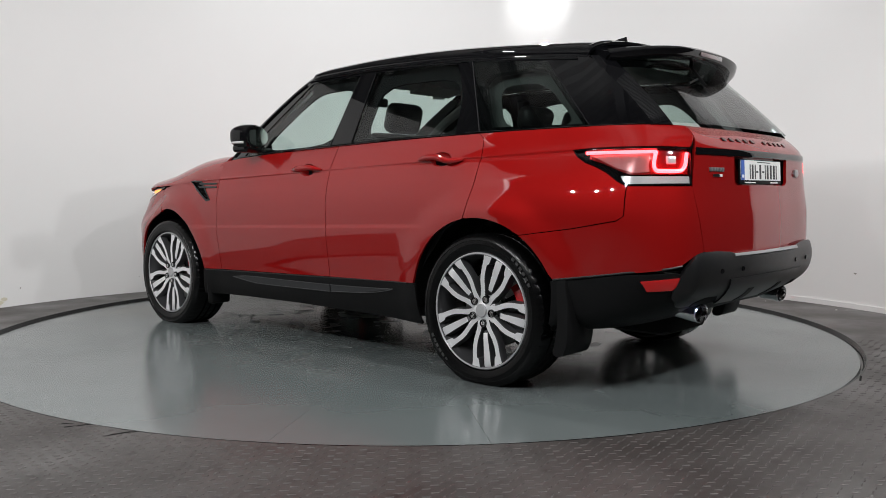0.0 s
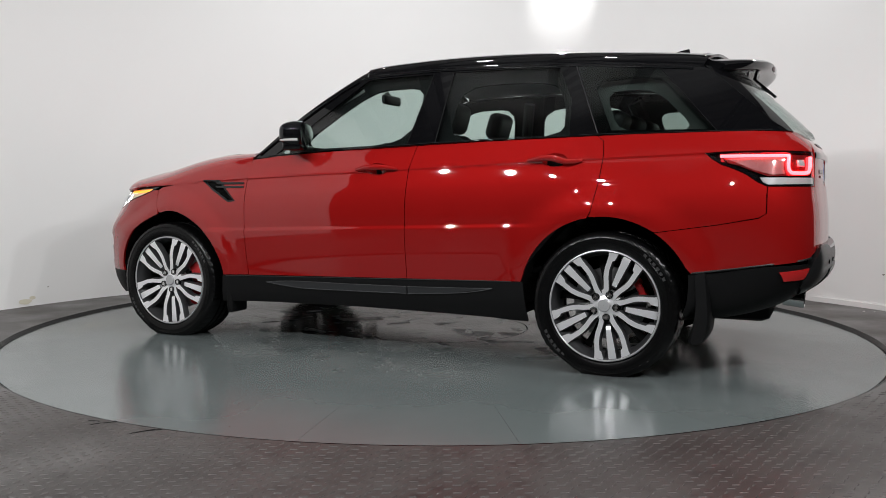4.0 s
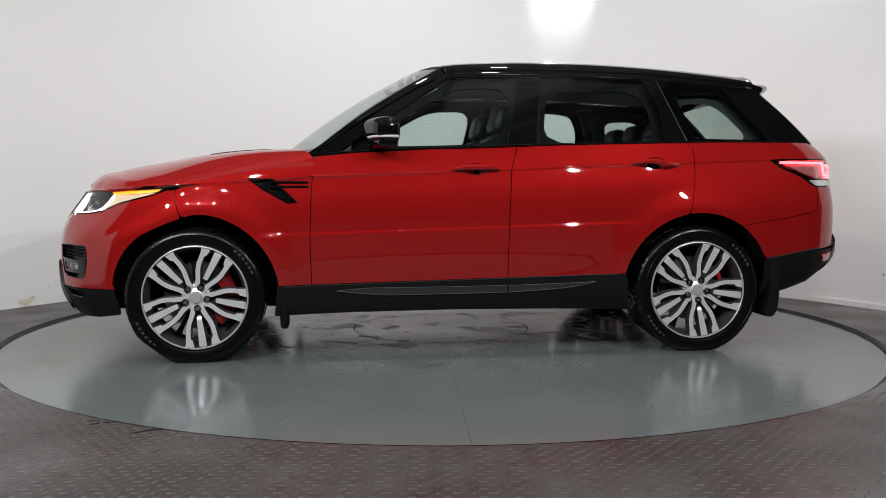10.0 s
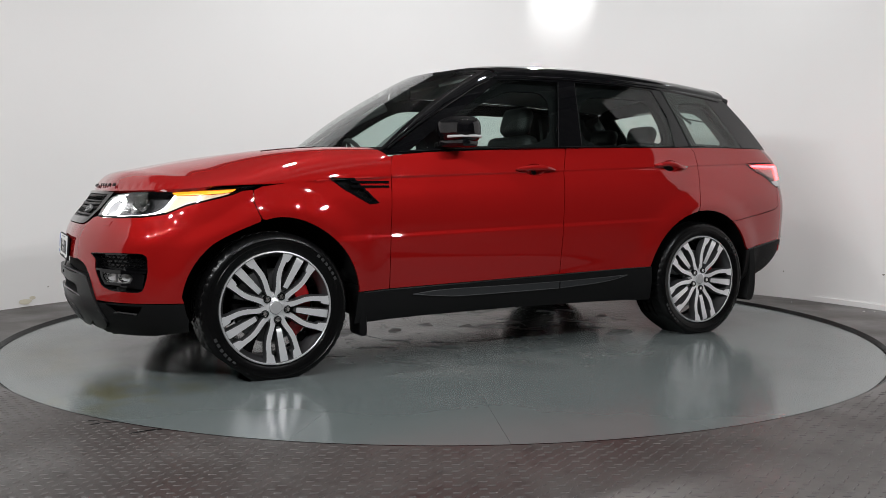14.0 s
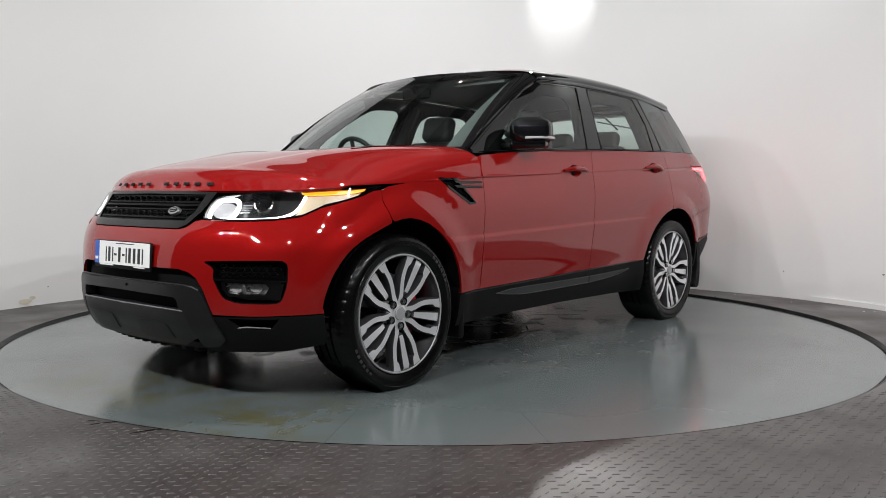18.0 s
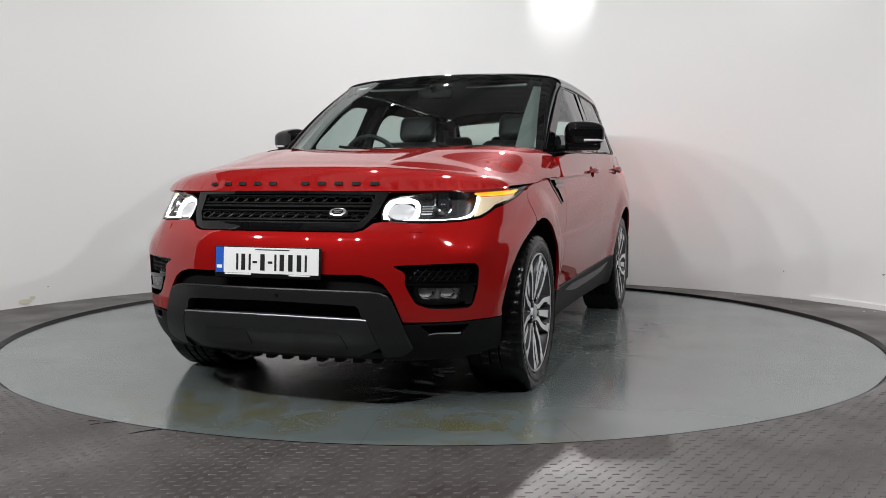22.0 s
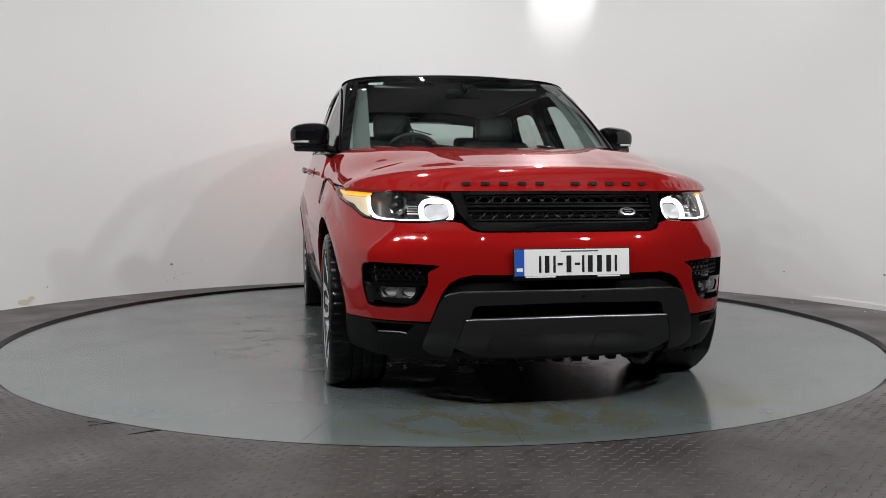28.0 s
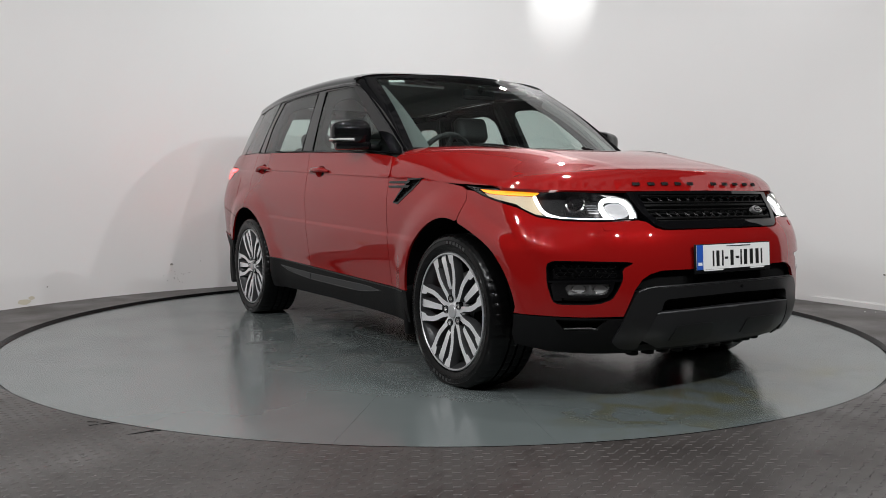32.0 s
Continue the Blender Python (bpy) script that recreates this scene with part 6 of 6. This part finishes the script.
for i, s in enumerate((1, -1)):
    mirror(s)
    handle(0.018, -0.255, 1.079, s, doors[i])
    handle(-1.041, -1.335, 1.117, s, back_doors[i])
    v = patch("wing_vent", on_low(VENT), low, DARK, car, (0.04, 0.03), 0, -0.02, mirror=s < 0, label="gloss black wing vent with mesh")
    patch("vent_frame", on_low(VENT), low, BLACK, v, (0.04, 0.03), 0.02, 0.003, mirror=s < 0, holes=(on_low(shrink(VENT, 0.012)),))
    for z in (1.003, 0.979):
        patch("vent_blade", on_low([(1.06, z + 0.007), (0.834, z + 0.006), (0.834, z - 0.004), (1.04, z - 0.006)]), low, BLACK, v, (0.05, 0.02), 0.01, 0.007, mirror=s < 0)
    bm = bmesh.new()
    for r in range(4):
        for k in range(5):
            x, z = 1.075 - 0.036 * k - 0.014 * r, 0.985 - 0.026 * r
            if inside(x, z, shrink(VENT, 0.012)):
                ring = [(ax(x) + 0.017 * math.cos(radians(60 * j)), z + 0.012 * math.sin(radians(60 * j))) for j in range(6)]
                add_tube(bm, along(ring, -0.006, s), 0.003, 4, True)
    part("vent_mesh", bm, HEX_BLACK, v, smooth=30)
patch("fuel_flap", rounded(ax(-1.83), 0.985, 0.17, 0.15, 0.03, 4), low, RED, car, (0.05, 0.03), 0.003, 0.0015, mirror=True, label="red fuel filler flap")
# ---- cabin ----
def cushion(name, c, size, bevel, mat, parent, m=None, label=""):
    return part(name, box(c, size, bevel, m, 4), mat, parent, label, 50)


def seat(x, y, wide=0.50):
    st = cushion("seat_cushion", (x + 0.18, y, 0.72), (0.52, wide, 0.16), 0.06, CLOTH, car, label="dark leather seat")
    lean = pose(0, 0, 0, 0, -16, 0)
    cushion("seat_backrest", (x - 0.16, y, 1.02), (0.13, wide, 0.60), 0.055, CLOTH, st, lean)
    for s in (1, -1):
        cushion("backrest_bolster", (x - 0.12, y + s * (wide / 2 - 0.05), 1.00), (0.16, 0.09, 0.48), 0.04, CLOTH, st, lean)
        part("headrest_post", tube([(x - 0.235, y + s * 0.06, 1.28), (x - 0.255, y + s * 0.06, 1.38)], 0.006, 6), SATIN, st)
    cushion("headrest", (x - 0.26, y, 1.405), (0.11, 0.27, 0.19), 0.05, CLOTH, st, lean)
    return st


for y in (0.38, -0.38):
    seat(-0.10, y)
bench = cushion("rear_bench", (-0.95, 0, 0.74), (0.52, 1.30, 0.17), 0.06, CLOTH, car, label="dark leather rear bench seat")
for y in (0.42, 0.0, -0.42):
    cushion("bench_backrest", (-1.30, y, 1.02), (0.13, 0.42, 0.56), 0.05, CLOTH, bench, pose(0, 0, 0, 0, -18, 0))
    cushion("headrest", (-1.40, y, 1.345), (0.10, 0.25, 0.13), 0.045, CLOTH, bench, pose(0, 0, 0, 0, -18, 0))
dash = cushion("dashboard", (0.72, 0, 1.02), (0.42, 1.50, 0.24), 0.08, CLOTH, car, label="dark dashboard")
cushion("instrument_hood", (0.60, -0.37, 1.16), (0.20, 0.38, 0.08), 0.035, CLOTH, dash)
cushion("centre_console", (0.25, 0, 0.82), (0.80, 0.24, 0.26), 0.05, CLOTH, car)
part("cabin_floor", box((-0.35, 0, 0.52), (2.5, 1.5, 0.04)), DARK, car)
part("bulkhead", box((0.98, 0, 0.78), (0.06, 1.5, 0.66), 0.02), DARK, car)
m = pose(0.46, -0.37, 1.13, 0, -66, 0)
ringp = [m @ Vector((0.188 * math.cos(t), 0.188 * math.sin(t), 0)) for t in np.linspace(0, 2 * math.pi, 40, endpoint=False)]
wheel_s = part("steering_wheel", tube(ringp, 0.016, 8, True), CLOTH, car, "dark steering wheel on the right")
part("wheel_boss", lathe([(0.001, 0.0), (0.06, -0.005), (0.07, -0.03), (0.05, -0.10)], 24, m), CLOTH, wheel_s)
for a in (0, 180, 270):
    part("wheel_spoke", tube([m @ Vector((0.05 * math.cos(radians(a)), 0.05 * math.sin(radians(a)), -0.02)), m @ Vector((0.183 * math.cos(radians(a)), 0.183 * math.sin(radians(a)), 0))], 0.014, 8), CLOTH, wheel_s)
part("rear_view_mirror", box((0.30, 0.0, 1.585), (0.03, 0.24, 0.065), 0.014), TRIM, car)
part("mirror_mount", tube([(0.31, 0.0, 1.60), (0.34, 0, 1.635)], 0.02, 8), TRIM, car)
for s in (1, -1):
    part("sun_visor", box((0.02, s * 0.35, 1.665), (0.16, 0.42, 0.02), 0.008, pose(0, 0, 0, 0, 14, 0)), LINING, car)
    patch("door_lining", on_low([(0.78, 0.45), (0.76, 1.14), (0, 1.175), (-0.8, 1.205), (-1.40, 1.22), (-1.38, 0.86), (-1.2, 0.75), (-0.98, 0.5)]), low, CLOTH, car, (0.12, 0.08), 0, -0.075, mirror=s < 0)
    part("pillar_lining", tube(along([(0.74, 1.20), (0.52, 1.36), (0.30, 1.50), (0.10, 1.60)], -0.055, s, upper), 0.034, 8), LINING, car)
    part("pillar_lining", tube(along([(-0.38, 1.22), (-0.42, 1.40), (-0.47, 1.62)], -0.07, s, upper), 0.040, 8), CLOTH, car)
    part("pillar_lining", tube(along([(-1.36, 1.25), (-1.32, 1.42), (-1.25, 1.60)], -0.08, s, upper), 0.055, 8), CLOTH, car)
    part("pillar_lining", tube(along([(-2.06, 1.27), (-1.92, 1.44), (-1.80, 1.57)], -0.09, s, upper), 0.065, 8), CLOTH, car)
    part("belt_strap", tube(along([(-0.40, 1.20), (-0.45, 1.52)], -0.09, s, upper), 0.018, 6), TRIM, car)
part("load_cover", box((-1.80, 0, 1.16), (0.72, 1.45, 0.02), 0.006), CLOTH, car)
part("inner_tailgate", box((-2.26, 0, 1.05), (0.05, 1.35, 0.36), 0.02), CLOTH, car)
part("service_sticker", box((0, 0, 0), (0.10, 0.035, 0.001), 0, facing(*spot(-0.80, 0.90, -0.004, 1, screen))), material("pale_sticker", (0.65, 0.68, 0.65), 0.5), car, smooth=0)


def motions():
    """The turntable turns, and the car with it."""
    rows = [(0.0, 136.29), (1.0, 139.56), (2.0, 144.56), (3.0, 149.54), (5.5, 163.16), (6.0, 165.91), (7.0, 171.37), (8.0, 176.57), (9.0, 181.71), (10.0, 186.96), (11.0, 192.22),
            (12.0, 197.49), (13.0, 202.77), (14.0, 208.09), (17.0, 223.95), (18.0, 229.18), (19.0, 234.44), (20.0, 239.65), (21.0, 244.87), (22.0, 250.10), (23.0, 255.26),
            (24.0, 260.45), (25.0, 265.63), (27.5, 278.61), (29.0, 286.30), (30.0, 291.53), (31.0, 296.67), (32.0, 301.86)]
    walk(turntable, [(t, pose(0, 0, 0, 0, 0, a)) for t, a in rows])
    walk(car, [(t, pose(0, 0, 0, 0, 0, a) @ pose(0.0404, 0.0847, 0.0)) for t, a in rows])


motions()
